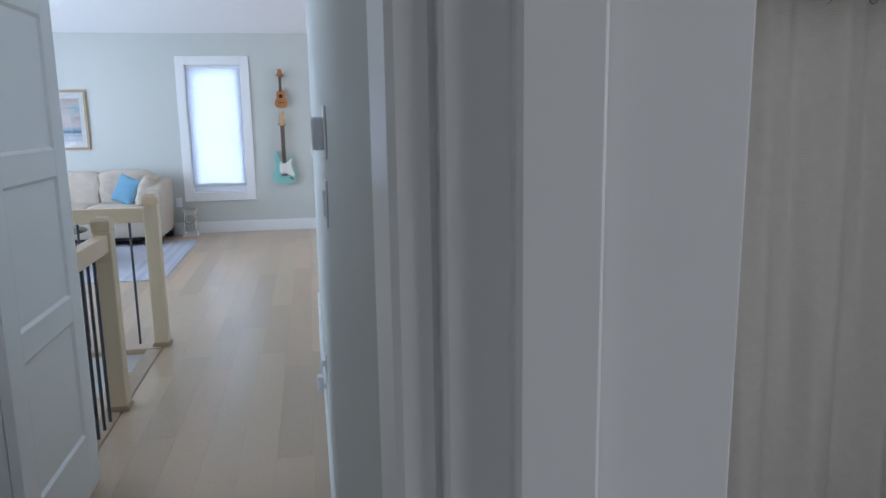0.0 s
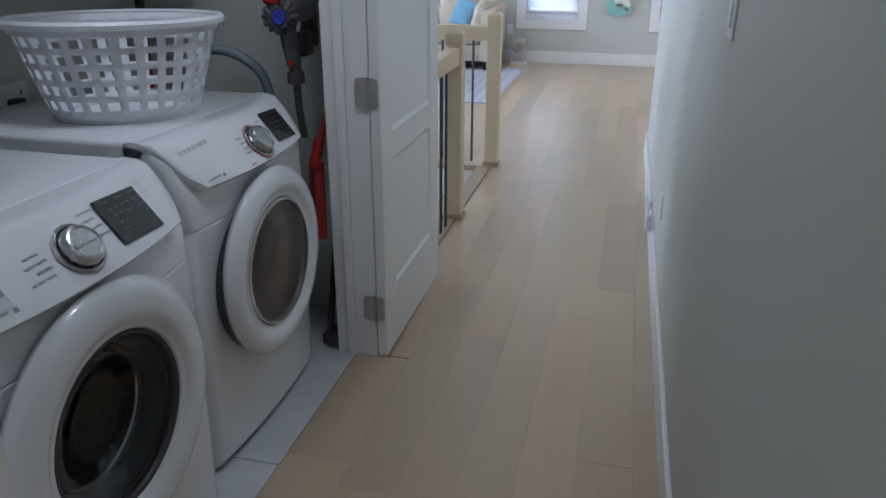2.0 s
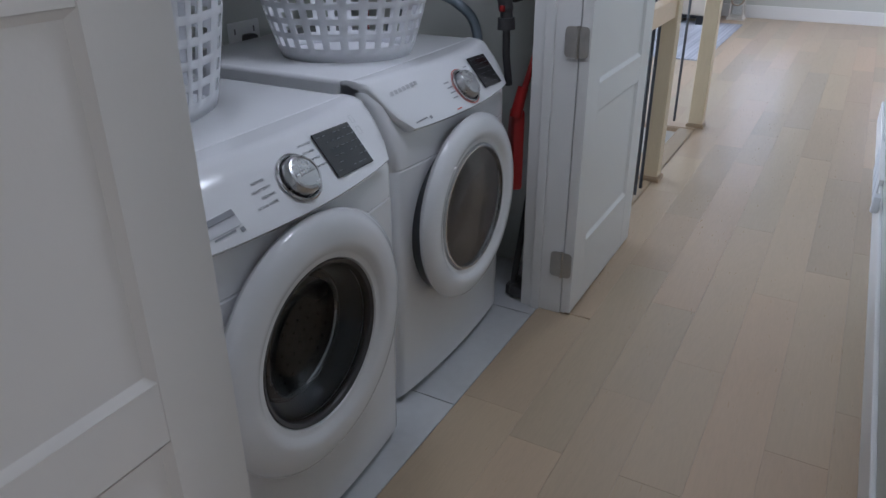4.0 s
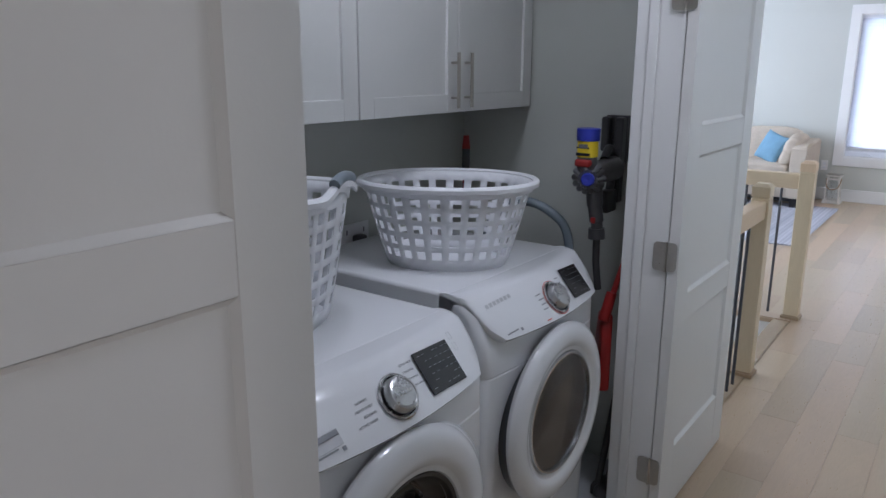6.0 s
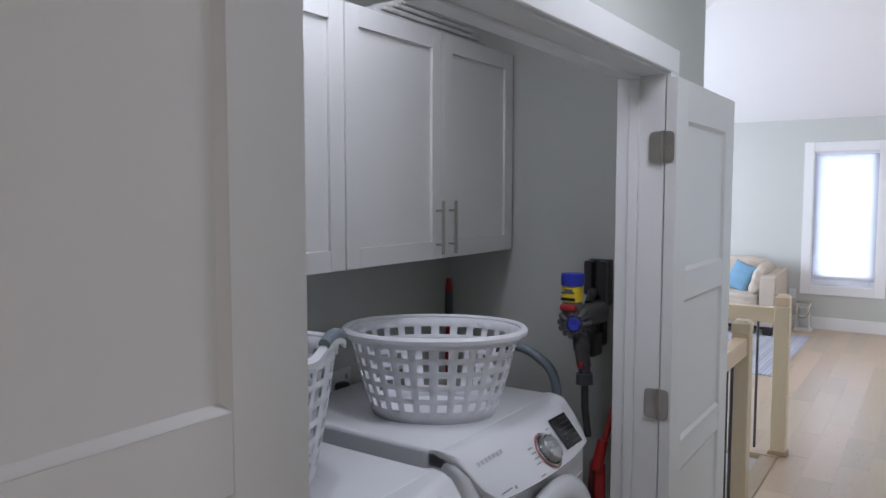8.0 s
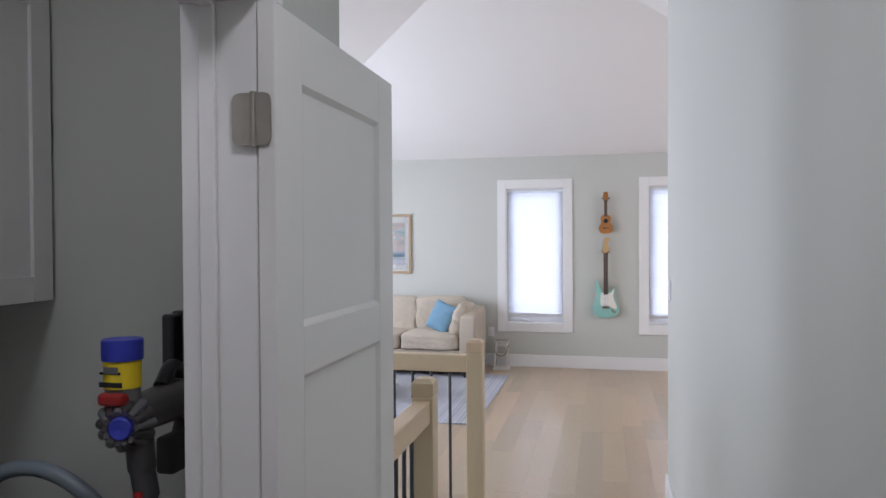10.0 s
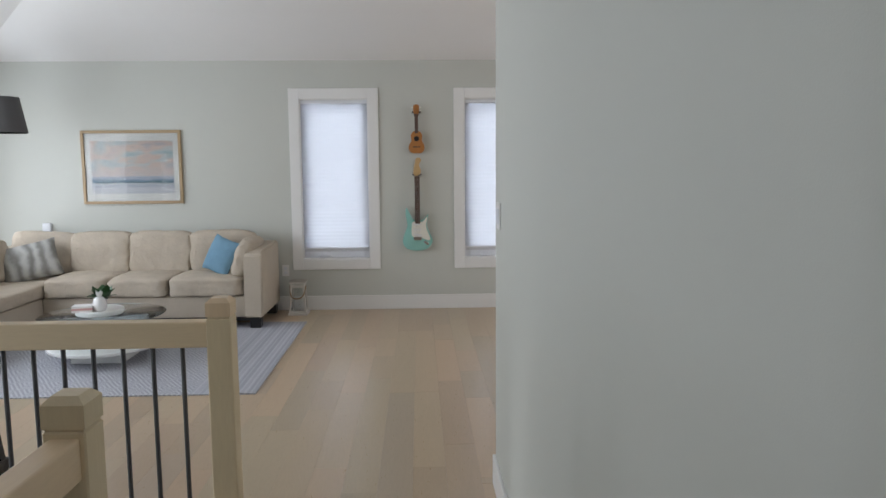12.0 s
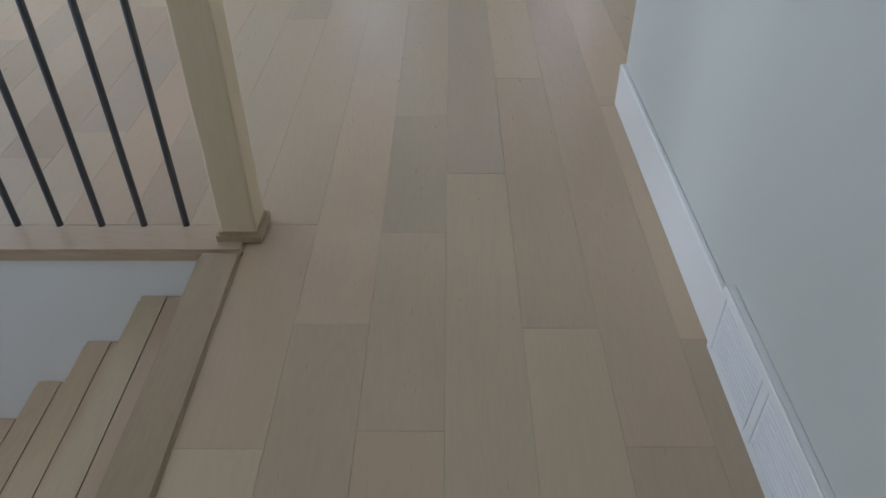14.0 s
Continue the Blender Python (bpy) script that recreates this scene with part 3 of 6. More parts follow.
def nosing(name, x0, x1, y0, y1, mat, label):
    bm = boxes((x0, x1, y0, y1, -0.03, 0.006))
    bmesh.ops.bevel(bm, geom=bm.edges[:], offset=0.008, segments=3, affect="EDGES")
    return structure(name, bm, mat, label, "stair nosing", True)


nosing("trim_nosing_hall", -1.241, -1.1355, 3.752, 5.925, NOSE_Y, "oak stair nosing along the hall floor edge")
nosing("trim_nosing_living", -4.2, -1.1355, 5.9255, 6.042, NOSE_X, "oak nosing board under the stair railing")

stair = thing("staircase", pose(0, 0, 0), "pale oak staircase going down with white side walls", "stairs", kind="structure")
for k in range(9):
    z, x = -0.152 - 0.166 * k, -1.436 - 0.1935 * k
    tb = boxes((x, x + 0.073, 4.87, 5.938, z - 0.03, z))
    bmesh.ops.bevel(tb, geom=[e for e in tb.edges if all(v.co.x < x + 0.01 for v in e.verts)], offset=0.009, segments=3, affect="EDGES")
    part("tread", tb, STEP_Y, stair, smooth=True)
    part("inner_board", box(x + 0.0755, x + 0.232, 4.87, 5.938, z - 0.03, z - 0.0012), PLANK, stair)
    part("riser", box(x + 0.02, x + 0.038, 4.87, 5.938, z - 0.196, z - 0.031), STEP_Y, stair)
part("riser", box(-1.221, -1.206, 4.87, 5.938, -0.19, -0.031), NOSE_X, stair)
part("stringer_wall", box(-3.3, -1.2, 4.77, 4.868, -2.6, -0.031), TRIM, stair, "white side wall of the stairs")

# ---- laundry closet ----
ENAMEL = material("white_enamel", (0.80, 0.81, 0.83), 0.18, vary=0.01, scale=2.0, spec=0.5, coat=0.3)
# white enamel greyed for the shade in the washer's drawer recess and door gap
ENAMEL_SHADED = material("shaded_white_enamel", (0.62, 0.63, 0.66), 0.25, vary=0.01)
BLACKGLASS = material("black_display", (0.018, 0.018, 0.02), 0.12, vary=0.1)
CHROME = material("brushed_chrome", (0.62, 0.62, 0.63), 0.16, 1.0, 0.06, 20)
SILVER = material("satin_silver_knob", (0.55, 0.55, 0.56), 0.28, 1.0, 0.05, 20)
STEEL = material("pale_drum_enamel", (0.72, 0.68, 0.65), 0.35, 0.0, 0.10, 9)
# drum steel coloured near black, to stand for its unlit inside
DARKSTEEL = material("drum_steel_darkened", (0.07, 0.068, 0.067), 0.3, 0.9, 0.3, 30)
RUBBER = material("dark_gasket_and_gap_shade", (0.055, 0.06, 0.066), 0.3, vary=0.15)
INKG = material("grey_print", (0.30, 0.31, 0.33), 0.5)
INKD = material("dim_print", (0.20, 0.205, 0.215), 0.5)
INKL = material("pale_print", (0.55, 0.56, 0.58), 0.5)
INKR = material("red_print", (0.6, 0.12, 0.08), 0.5)
SMOKE = sheet_glass("smoked_glass", (0.86, 0.83, 0.80))
DRUMGLASS = sheet_glass("door_glass", (0.80, 0.83, 0.86), 1.5)
BASKETW = material("white_plastic", (0.80, 0.81, 0.84), 0.32, vary=0.012)
PLASTG = material("grey_plastic", (0.13, 0.13, 0.135), 0.4, vary=0.06)
PLASTD = material("dark_plastic", (0.055, 0.053, 0.055), 0.36, vary=0.1)
BLUE = material("blue_plastic", (0.035, 0.05, 0.42), 0.35, vary=0.05)
GUN = material("gunmetal", (0.22, 0.21, 0.21), 0.3, 0.9, 0.08, 20)
INDIGO = material("dark_indigo_plastic", (0.018, 0.02, 0.075), 0.4, vary=0.1)
YELLOW = material("yellow_label", (0.80, 0.60, 0.02), 0.45, vary=0.04)
RED = material("red_plastic", (0.30, 0.013, 0.012), 0.35, vary=0.06)
HOSE = material("grey_hose", (0.19, 0.23, 0.26), 0.38, vary=0.08)
CABW = material("white_cabinet_paint", (0.78, 0.78, 0.77), 0.33, vary=0.01)


def words(text, size, mat, parent, m, name="lettering", align="LEFT"):
    """Thin raised lettering."""
    cu = bpy.data.curves.new(name, "FONT")
    cu.body, cu.size, cu.extrude, cu.align_x, cu.align_y = text, size, 0.0002, align, "CENTER"
    tmp = new("tmp_" + name, cu)
    bpy.context.view_layer.update()
    me = bpy.data.meshes.new_from_object(tmp.evaluated_get(bpy.context.evaluated_depsgraph_get()))
    bpy.data.objects.remove(tmp)
    me.materials.clear()
    me.materials.append(mat)
    ob = new(name, me)
    ob.matrix_local = m
    ob.parent = parent
    return ob


def turned_x(profile, seg=56, tall=1.0):
    """A shape turned round the x axis from (x, radius) pairs."""
    bm = bmesh.new()
    rings = []
    for x, r in profile:
        rings.append([bm.verts.new((x, r * math.cos(2 * math.pi * k / seg), tall * r * math.sin(2 * math.pi * k / seg))) for k in range(seg)])
    for a, b in zip(rings, rings[1:]):
        for k in range(seg):
            bm.faces.new((a[k], a[(k + 1) % seg], b[(k + 1) % seg], b[k]))
    return bm


def turned_cap(x0, x1, r, seg):
    return cyl((x0, 0, 0), (x1, 0, 0), r, r, seg)


def machine(name, label, category, H, dryer):
    """Front loader: local x points out of its front, y across, z up; the body's front face is x = 0."""
    W, D = 0.69 if dryer else 0.702, 0.77
    t = thing(name, pose(0, 0, 0), label, category)

    def bow(y, depth, r=0.03):
        """How far the front falls back at y: a shallow bow across it, rounded at both ends."""
        e = min(y, W - y)
        return depth * (2 * y / W - 1) ** 2 + (r - math.sqrt(max(0.0, r * r - (r - e) ** 2)) if e < r else 0.0)

    ends = [0.0, 0.0015, 0.005, 0.010, 0.017, 0.03]
    ys_ = ends + [0.03 + (W - 0.06) * k / 20 for k in range(1, 20)] + [W - q for q in reversed(ends)]
    # cabinet with a bowed front
    fwd = 0.014 if dryer else 0.022
    prof = [(x + fwd, z) for x, z in ((-0.008, 0.014), (0.006, 0.03), (0.014, 0.40), (0.016, H - 0.236), (0.0135, H - 0.233), (0.0135, H - 0.2305), (0.016, H - 0.228), (0.014, H - 0.155), (-0.020, H - 0.06), (-0.055, H - 0.022), (-0.09, H - 0.012))]
    bm = bmesh.new()
    secs = []
    for y in ys_:
        f_ = bow(y, 0.022)
        secs.append([bm.verts.new(q) for q in [(-D, y, 0.014)] + [(x - f_, y, z) for x, z in prof] + [(-D, y, H - 0.012)]])
    for p, q in zip(secs, secs[1:]):
        for k in range(len(p)):
            j = (k + 1) % len(p)
            bm.faces.new((p[k], p[j], q[j], q[k]))
    bm.faces.new(secs[0])
    bm.faces.new(secs[-1])
    cy, cz = 0.339 if dryer else 0.317, 0.556 if dryer else 0.550
    R, r = (0.293, 0.196) if dryer else (0.302, 0.190)
    body = part("body", bm, ENAMEL, t, smooth=True)
    cutter = part("cutter", turned_cap(-0.42, 0.1, r + 0.028, 48), ENAMEL, m=pose(0, cy, cz))
    bo = body.modifiers.new("opening", "BOOLEAN")
    bo.operation, bo.object, bo.solver = "DIFFERENCE", cutter, "EXACT"
    bpy.context.view_layer.update()
    me = bpy.data.meshes.new_from_object(body.evaluated_get(bpy.context.evaluated_depsgraph_get()))
    body.modifiers.clear()
    body.data = me
    bpy.data.objects.remove(cutter)
    part("top", box(-D, -0.112, 0.0005, W - 0.0005, H - 0.026, H, 0.012, 3), ENAMEL, t, "flat white enamel top", smooth=True)
    for y in (0.06, W - 0.06):
        for x in (-D + 0.06, -0.07):
            part("foot", cyl((x, y, 0.0), (x, y, 0.016), 0.022, 0.016, 14), RUBBER, t, smooth=True)
    # sloped control panel, its lower edge cut back at both ends
    P0 = Vector((-0.028, H + 0.001)) if dryer else Vector((-0.022, H + 0.001))
    d2 = Vector((0.837, -1.0)).normalized()
    bm = bmesh.new()
    secs = []
    for y in ys_:
        e = min(1.0, max(0.0, (min(y, W - y) - 0.004) / 0.062))
        e = 1 - (1 - e) ** 2.2
        f_ = bow(y, 0.046, 0.02)
        low = 0.022 + 0.132 * e
        pts = [(-0.15, H - 0.004), (P0.x - f_ - 0.035, H + 0.0012), (P0.x - f_ - 0.012, H - 0.0004), (P0.x - f_ + 0.004, H - 0.008)]
        pts += [(P0.x - f_ + d2.x * low * k, P0.y + d2.y * low * k) for k in (0.3, 0.6, 0.9)]
        qx, qz = P0.x - f_ + d2.x * low, P0.y + d2.y * low
        pts += [(qx - 0.001, qz - 0.003), (qx - 0.007, qz - 0.010), (qx - 0.020, qz - 0.014), (-0.11, qz - 0.030), (-0.15, qz - 0.030)]
        secs.append([bm.verts.new((x, y, z)) for x, z in pts])
    for p, q in zip(secs, secs[1:]):
        for k in range(len(p) - 1):
            bm.faces.new((p[k], p[k + 1], q[k + 1], q[k]))
    bm.faces.new(secs[0])
    bm.faces.new(secs[-1])
    panel = part("control_panel", bm, ENAMEL, t, "sloped white control panel", smooth=True)
    # a frame on the slope: across, up the slope, out of it
    d = Vector((0.837, 0, -1.0)).normalized()
    nrm = Vector((1.0, 0, 0.837)).normalized()
    base = Vector((P0.x, 0, P0.y))

    def on(y, s, lift=0.0008):
        """A place on the slope, turned with the bow."""
        back = bow(y, 0.046, 0.02)
        turn = math.degrees(math.atan(4 * 0.046 * (2 * y / W - 1) / W)) * 0.8
        m = Matrix(((0, -d.x, nrm.x, base.x - back + d.x * s + nrm.x * lift), (1, 0, 0, y), (0, -d.z, nrm.z, base.z + d.z * s + nrm.z * lift), (0, 0, 0, 1)))
        return m @ pose(0, 0, 0, 0, turn, 0)

    ys, ye, s0, s1 = (0.447, 0.583, 0.028, 0.132) if dryer else (0.428, 0.570, 0.024, 0.130)
    disp = part("display", box(-(ye - ys) / 2, (ye - ys) / 2, -(s1 - s0) / 2, (s1 - s0) / 2, 0, 0.003, 0.0012), BLACKGLASS, t, "black glass touch display", m=on((ys + ye) / 2, (s0 + s1) / 2))
    rg = random.Random(5)
    ink = bmesh.new()
    hw, hh = (ye - ys) / 2, (s1 - s0) / 2
    for i in range(7):
        for j in range(6):
            if rg.random() < 0.72:
                ix, iy = -hw + (i + 0.6) * 2 * hw / 7.2, -hh + (j + 0.7) * 2 * hh / 6.4
                bm_box(ink, ix, ix + rg.uniform(0.006, 0.015), iy, iy + 0.0015, 0.0031, 0.0034)
    tagged(part("print", ink, INKD, disp, "small grey print"), kind="stuff")
    ky = 0.353 if dryer else 0.331
    ring = part("dial", turned_x([(0.0, 0.053), (0.005, 0.053), (0.008, 0.050), (0.006, 0.0465), (0.0, 0.0465)], 40), CHROME, t, "chrome ringed programme dial", smooth=True,
                m=on(ky, 0.094 if dryer else 0.087, 0.0005) @ pose(0, 0, 0, 0, -90, 0))
    part("dial_recess", turned_x([(0.0015, 0.0465), (0.0015, 0.0005)], 36), BLACKGLASS, ring)
    part("dial_knob", turned_x([(0.001, 0.0425), (0.020, 0.041), (0.026, 0.037), (0.0275, 0.032), (0.0255, 0.030), (0.0262, 0.015), (0.0262, 0.0004)], 40), SILVER, ring, "brushed metal knob", smooth=True)
    part("pointer", box(0.0262, 0.029, -0.004, 0.004, -0.026, 0.030, 0.001), SILVER, ring)
    left = ("NORMAL", "HEAVY DUTY", "BEDDING", "ACTIVE WEAR")
    right = ("QUICK WASH", "DELICATES", "PERM PRESS", "HAND WASH")
    for k in range(4):
        s = (0.064 if dryer else 0.062) + 0.016 * k
        if not dryer:
            words(left[k], 0.0085, INKG, t, on(ky - 0.067 - 0.006 * abs(k - 1.5), s), align="RIGHT")
            words(right[k], 0.0072, INKG, t, on(ky + 0.046 + 0.003 * k, 0.030 + 0.018 * k))
        else:
            part("print", boxes((-0.026, 0.0, -0.0018, 0.0018, 0, 0.0004)), INKG, t, m=on(ky - 0.058 - 0.004 * abs(k - 1.5), s))
            part("print", boxes((0.0, 0.022, -0.0016, 0.0016, 0, 0.0004)), INKG, t, m=on(ky + 0.050, 0.042 + 0.017 * k))
    # plain bars for the maker's mark and small print
    part("print", boxes(*[(-0.055 + 0.0165 * k, -0.044 + 0.0165 * k, -0.006, 0.006, 0, 0.0004) for k in range(7)]), INKL, t, m=on(0.107 if dryer else 0.075, 0.042 if dryer else 0.034))
    part("print", boxes((-0.02, 0.028, -0.002, 0.002, 0, 0.0004)), INKG, t, m=on(0.092 if dryer else 0.11, 0.140 if dryer else 0.134))
    part("print", boxes((0.0, 0.009, -0.0045, 0.0045, 0, 0.0004)), INKG, t, m=on(0.129 if dryer else 0.147, 0.140 if dryer else 0.134))
    if dryer:
        part("print", boxes((-0.012, 0.012, -0.0016, 0.0016, 0, 0.0004)), INKR, t, m=on(0.262, 0.146))
        part("print", turned_x([(0.0004, 0.0545), (0.0004, 0.057)], 40), INKR, ring)
    for k in range(2):
        part("print", boxes((-0.008, 0.008, -0.010, -0.0088, 0, 0.0004), (-0.008, 0.008, 0.0088, 0.010, 0, 0.0004), (-0.008, -0.0068, -0.01, 0.01, 0, 0.0004), (0.0068, 0.008, -0.01, 0.01, 0, 0.0004)), INKL, t, m=on(0.607 if dryer else 0.598, 0.03 + 0.03 * k))
    if not dryer:
        # the recess is a raised plate, its shade put in as grey
        dr = part("drawer_recess", box(-0.06, 0.04, -0.017, 0.017, 0, 0.0012, 0.0005), ENAMEL_SHADED, t, "recessed detergent drawer grip", m=on(0.115, 0.112))
        part("grip", boxes((-0.058, 0.038, 0.004, 0.016, 0.0012, 0.004), bevel=0.001), INKG, dr)
    # round door
    M = pose(0.0, cy, cz)
    tall = 0.985
    # gap shade coloured into a ring: near black on the dryer, washer grey
    part("door_shadow_gap", turned_x([(0.0, R - 0.045), (0.035, R - 0.034), (0.05, R - 0.03)], 64, tall), RUBBER if dryer else ENAMEL_SHADED, t, "dark ring standing for the shaded gap behind the door" if dryer else "", smooth=True, m=M @ pose(0.012, -0.022 if dryer else -0.002, -0.016 if dryer else -0.004))
    door = part("door", turned_x([(0.040, R - 0.020), (0.052, R - 0.004), (0.062, R), (0.074, R - 0.005), (0.083, R - 0.018), (0.088, R - 0.036), (0.090, r + 0.046), (0.087, r + 0.030), (0.079, r + 0.021), (0.077, r + 0.016), (0.076, r + 0.006), (0.068, r + 0.001), (0.05, r)], 72, tall),
                ENAMEL, t, "round white door ring", smooth=True, m=M)
    if not dryer:
        bm = bmesh.new()
        rows = []
        for k in range(29):
            u = radians(-62 + 124 * k / 28)
            g_ = math.sin(math.pi * k / 28) ** 0.6
            sec = [(0.030, R - 0.03), (0.034, R - 0.012 + 0.030 * g_), (0.042, R - 0.008 + 0.034 * g_), (0.056, R - 0.010 + 0.030 * g_), (0.066, R - 0.014 + 0.016 * g_), (0.070, R - 0.03)]
            rows.append([bm.verts.new((x, q * math.cos(u), tall * q * math.sin(u))) for x, q in sec])
        for p, q in zip(rows, rows[1:]):
            for k in range(len(p) - 1):
                bm.faces.new((p[k], p[k + 1], q[k + 1], q[k]))
        part("handle_lip", bm, ENAMEL, door, "white grip lip along the door's edge", smooth=True)
    if dryer:
        part("trim_ring", turned_x([(0.070, r + 0.004), (0.082, r), (0.082, r - 0.006), (0.066, r - 0.01)], 64, tall), CHROME, door, smooth=True)
        part("window", turned_x([(0.072, r - 0.004), (0.084, r - 0.03), (0.090, r * 0.6), (0.091, 0.001)], 64, tall), SMOKE, door, "smoky glass window", smooth=True)
        part("inner_cup", turned_x([(0.066, r - 0.006), (0.03, r - 0.02), (0.0, r - 0.045), (-0.02, r - 0.05), (-0.10, r - 0.03), (-0.13, 0.001)], 48, tall), STEEL, door, "steel drum interior", smooth=True)
    else:
        part("trim_ring", turned_x([(0.070, r + 0.003), (0.074, r), (0.070, r - 0.008), (0.055, r - 0.014)], 64, tall), PLASTD, door, smooth=True)
        part("window", turned_x([(0.066, r - 0.014), (0.058, r - 0.05), (0.03, r - 0.075), (0.005, r * 0.5), (0.0, 0.001)], 64, tall), DRUMGLASS, door, "clear glass bowl", smooth=True)
        part("gasket", turned_x([(0.05, r - 0.012), (0.02, r - 0.03), (0.0, r - 0.035), (-0.03, r - 0.015)], 64, tall), RUBBER, door, "dark rubber gasket", smooth=True)
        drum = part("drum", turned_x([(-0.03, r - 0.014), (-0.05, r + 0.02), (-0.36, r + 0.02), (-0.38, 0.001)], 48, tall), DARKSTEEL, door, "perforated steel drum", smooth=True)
        hl = bmesh.new()
        for i in range(10):
            for k in range(40):
                u = 2 * math.pi * (k + 0.5 * (i % 2)) / 40
                d = Vector((0, math.cos(u), math.sin(u) * tall))
                bm_cyl(hl, Vector((-0.075 - 0.028 * i, 0, 0)) + d * (r + 0.0195), Vector((-0.075 - 0.028 * i, 0, 0)) + d * (r + 0.0185), 0.0045, seg=6)
        tagged(part("drum_holes", hl, BLACKGLASS, drum, "small round drum holes"), kind="stuff")
        part("chrome_lip", turned_x([(0.006, r - 0.040), (0.002, r - 0.033), (-0.006, r - 0.032), (-0.012, r - 0.040)], 64, tall), CHROME, drum, "bright drum lip", smooth=True)
        for k in range(3):
            a = radians(30 + 120 * k)
            part("lifter", box(-0.33, -0.07, -0.02, 0.02, r - 0.03, r + 0.018, 0.01, 2), PLASTG, drum, smooth=True, m=pose(0, 0, 0, math.degrees(a), 0, 0))
    return t


washer = machine("washing_machine", "white front loading washer with a clear round door", "washing machine", 0.985, False)
washer.matrix_world = pose(-1.262, 1.754, 0)
dryer = machine("tumble_dryer", "white front loading dryer with a smoky round door", "dryer", 0.992, True)
dryer.matrix_world = pose(-1.315, 2.552, 0)


def basket(name, a, b, a0, b0, h, rows, cols, label, m, power=2.4, grip=False):
    """Slotted plastic laundry basket: a, b rim half-lengths, a0, b0 those of its floor."""
    t = thing(name, m, label, "laundry basket", "laundry baskets on the machines")

    def at(u, z):
        k = (z / h) ** 0.85
        x, y = a0 + (a - a0) * k, b0 + (b - b0) * k
        c, s = math.cos(u), math.sin(u)
        return (x * math.copysign(abs(c) ** (2 / power), c), y * math.copysign(abs(s) ** (2 / power), s), z)

    zs = [0.0, 0.022]
    band = (h - 0.022 - 0.03) / rows
    for k in range(rows):
        zs += [0.022 + band * (k + 0.38), 0.022 + band * (k + 1)] if k else [0.022 + band * 0.38, 0.022 + band]
    zs = sorted(set(round(z, 4) for z in zs))
    holes = {round(0.022 + band * (k + 0.38), 4) for k in range(rows)}
    zs.append(h)
    bm = bmesh.new()
    sub = []
    for k in range(cols):
        sub += [2 * math.pi * k / cols, 2 * math.pi * (k + 0.42) / cols]
    grid = [[bm.verts.new(at(u, z)) for u in sub] for z in zs]
    for i in range(len(zs) - 1):
        for k in range(len(sub)):
            if zs[i] in holes and k % 2 == 1:
                continue
            q = (k + 1) % len(sub)
            bm.faces.new((grid[i][k], grid[i][q], grid[i + 1][q], grid[i + 1][k]))
    wall = part("basket_wall", bm, BASKETW, t, "slotted white plastic side", smooth=True)
    so = wall.modifiers.new("thickness", "SOLIDIFY")
    so.thickness, so.offset = 0.003, 0.0
    fl = bmesh.new()
    fl.faces.new([fl.verts.new(at(2 * math.pi * k / 48, 0.001)) for k in range(48)])
    r = bmesh.ops.extrude_face_region(fl, geom=fl.faces[:])
    bmesh.ops.translate(fl, vec=(0, 0, 0.004), verts=[v for v in r["geom"] if isinstance(v, bmesh.types.BMVert)])
    part("basket_floor", fl, BASKETW, t)
    rim = []
    sect = [(-0.002, -0.026), (0.004, -0.004), (0.002, 0.004), (0.008, 0.010), (0.018, 0.009), (0.024, 0.002), (0.023, -0.010), (0.018, -0.012), (0.014, 0.000), (0.006, -0.002), (0.003, -0.026)]
    bm = bmesh.new()
    n = 80
    for k in range(n):
        u = 2 * math.pi * k / n
        p = Vector(at(u, h))
        q = Vector(at(u + 0.02, h)) - Vector(at(u - 0.02, h))
        out = Vector((q.y, -q.x, 0)).normalized()
        dip = 0.0
        if grip:
            dip = 0.03 * max(0.0, 1 - (p.y / (0.5 * b)) ** 2) if abs(p.x) > 0.8 * a else 0
        rim.append([bm.verts.new(p + out * o + Vector((0, 0, e + dip))) for o, e in sect])
    for k in range(n):
        A_, B_ = rim[k], rim[(k + 1) % n]
        for i in range(len(sect)):
            j = (i + 1) % len(sect)
            bm.faces.new((A_[i], A_[j], B_[j], B_[i]))
    part("rim", bm, BASKETW, t, "rolled white rim", smooth=True)
    if grip:
        for sx in (-1, 1):
            part("handle_grip", tube([(sx * (a + 0.014), y, h + 0.012 + 0.03 * max(0, 1 - (y / (0.5 * b)) ** 2)) for y in np.linspace(-0.3 * b, 0.3 * b, 9)], 0.0135, 10), HOSE, t, "grey soft grip", smooth=True)
    return t


basket("laundry_basket", 0.268, 0.205, 0.190, 0.148, 0.262, 5, 28, "oval white slotted plastic basket on the dryer", pose(-1.655, 2.852, 0.9925, 0, 0, 30), 2.1)
basket("laundry_basket", 0.262, 0.19, 0.205, 0.148, 0.328, 6, 30, "tall white slotted basket with grey grips on the washer", pose(-1.742, 2.096, 0.9855, 0, 0, 24), 3.2, True)


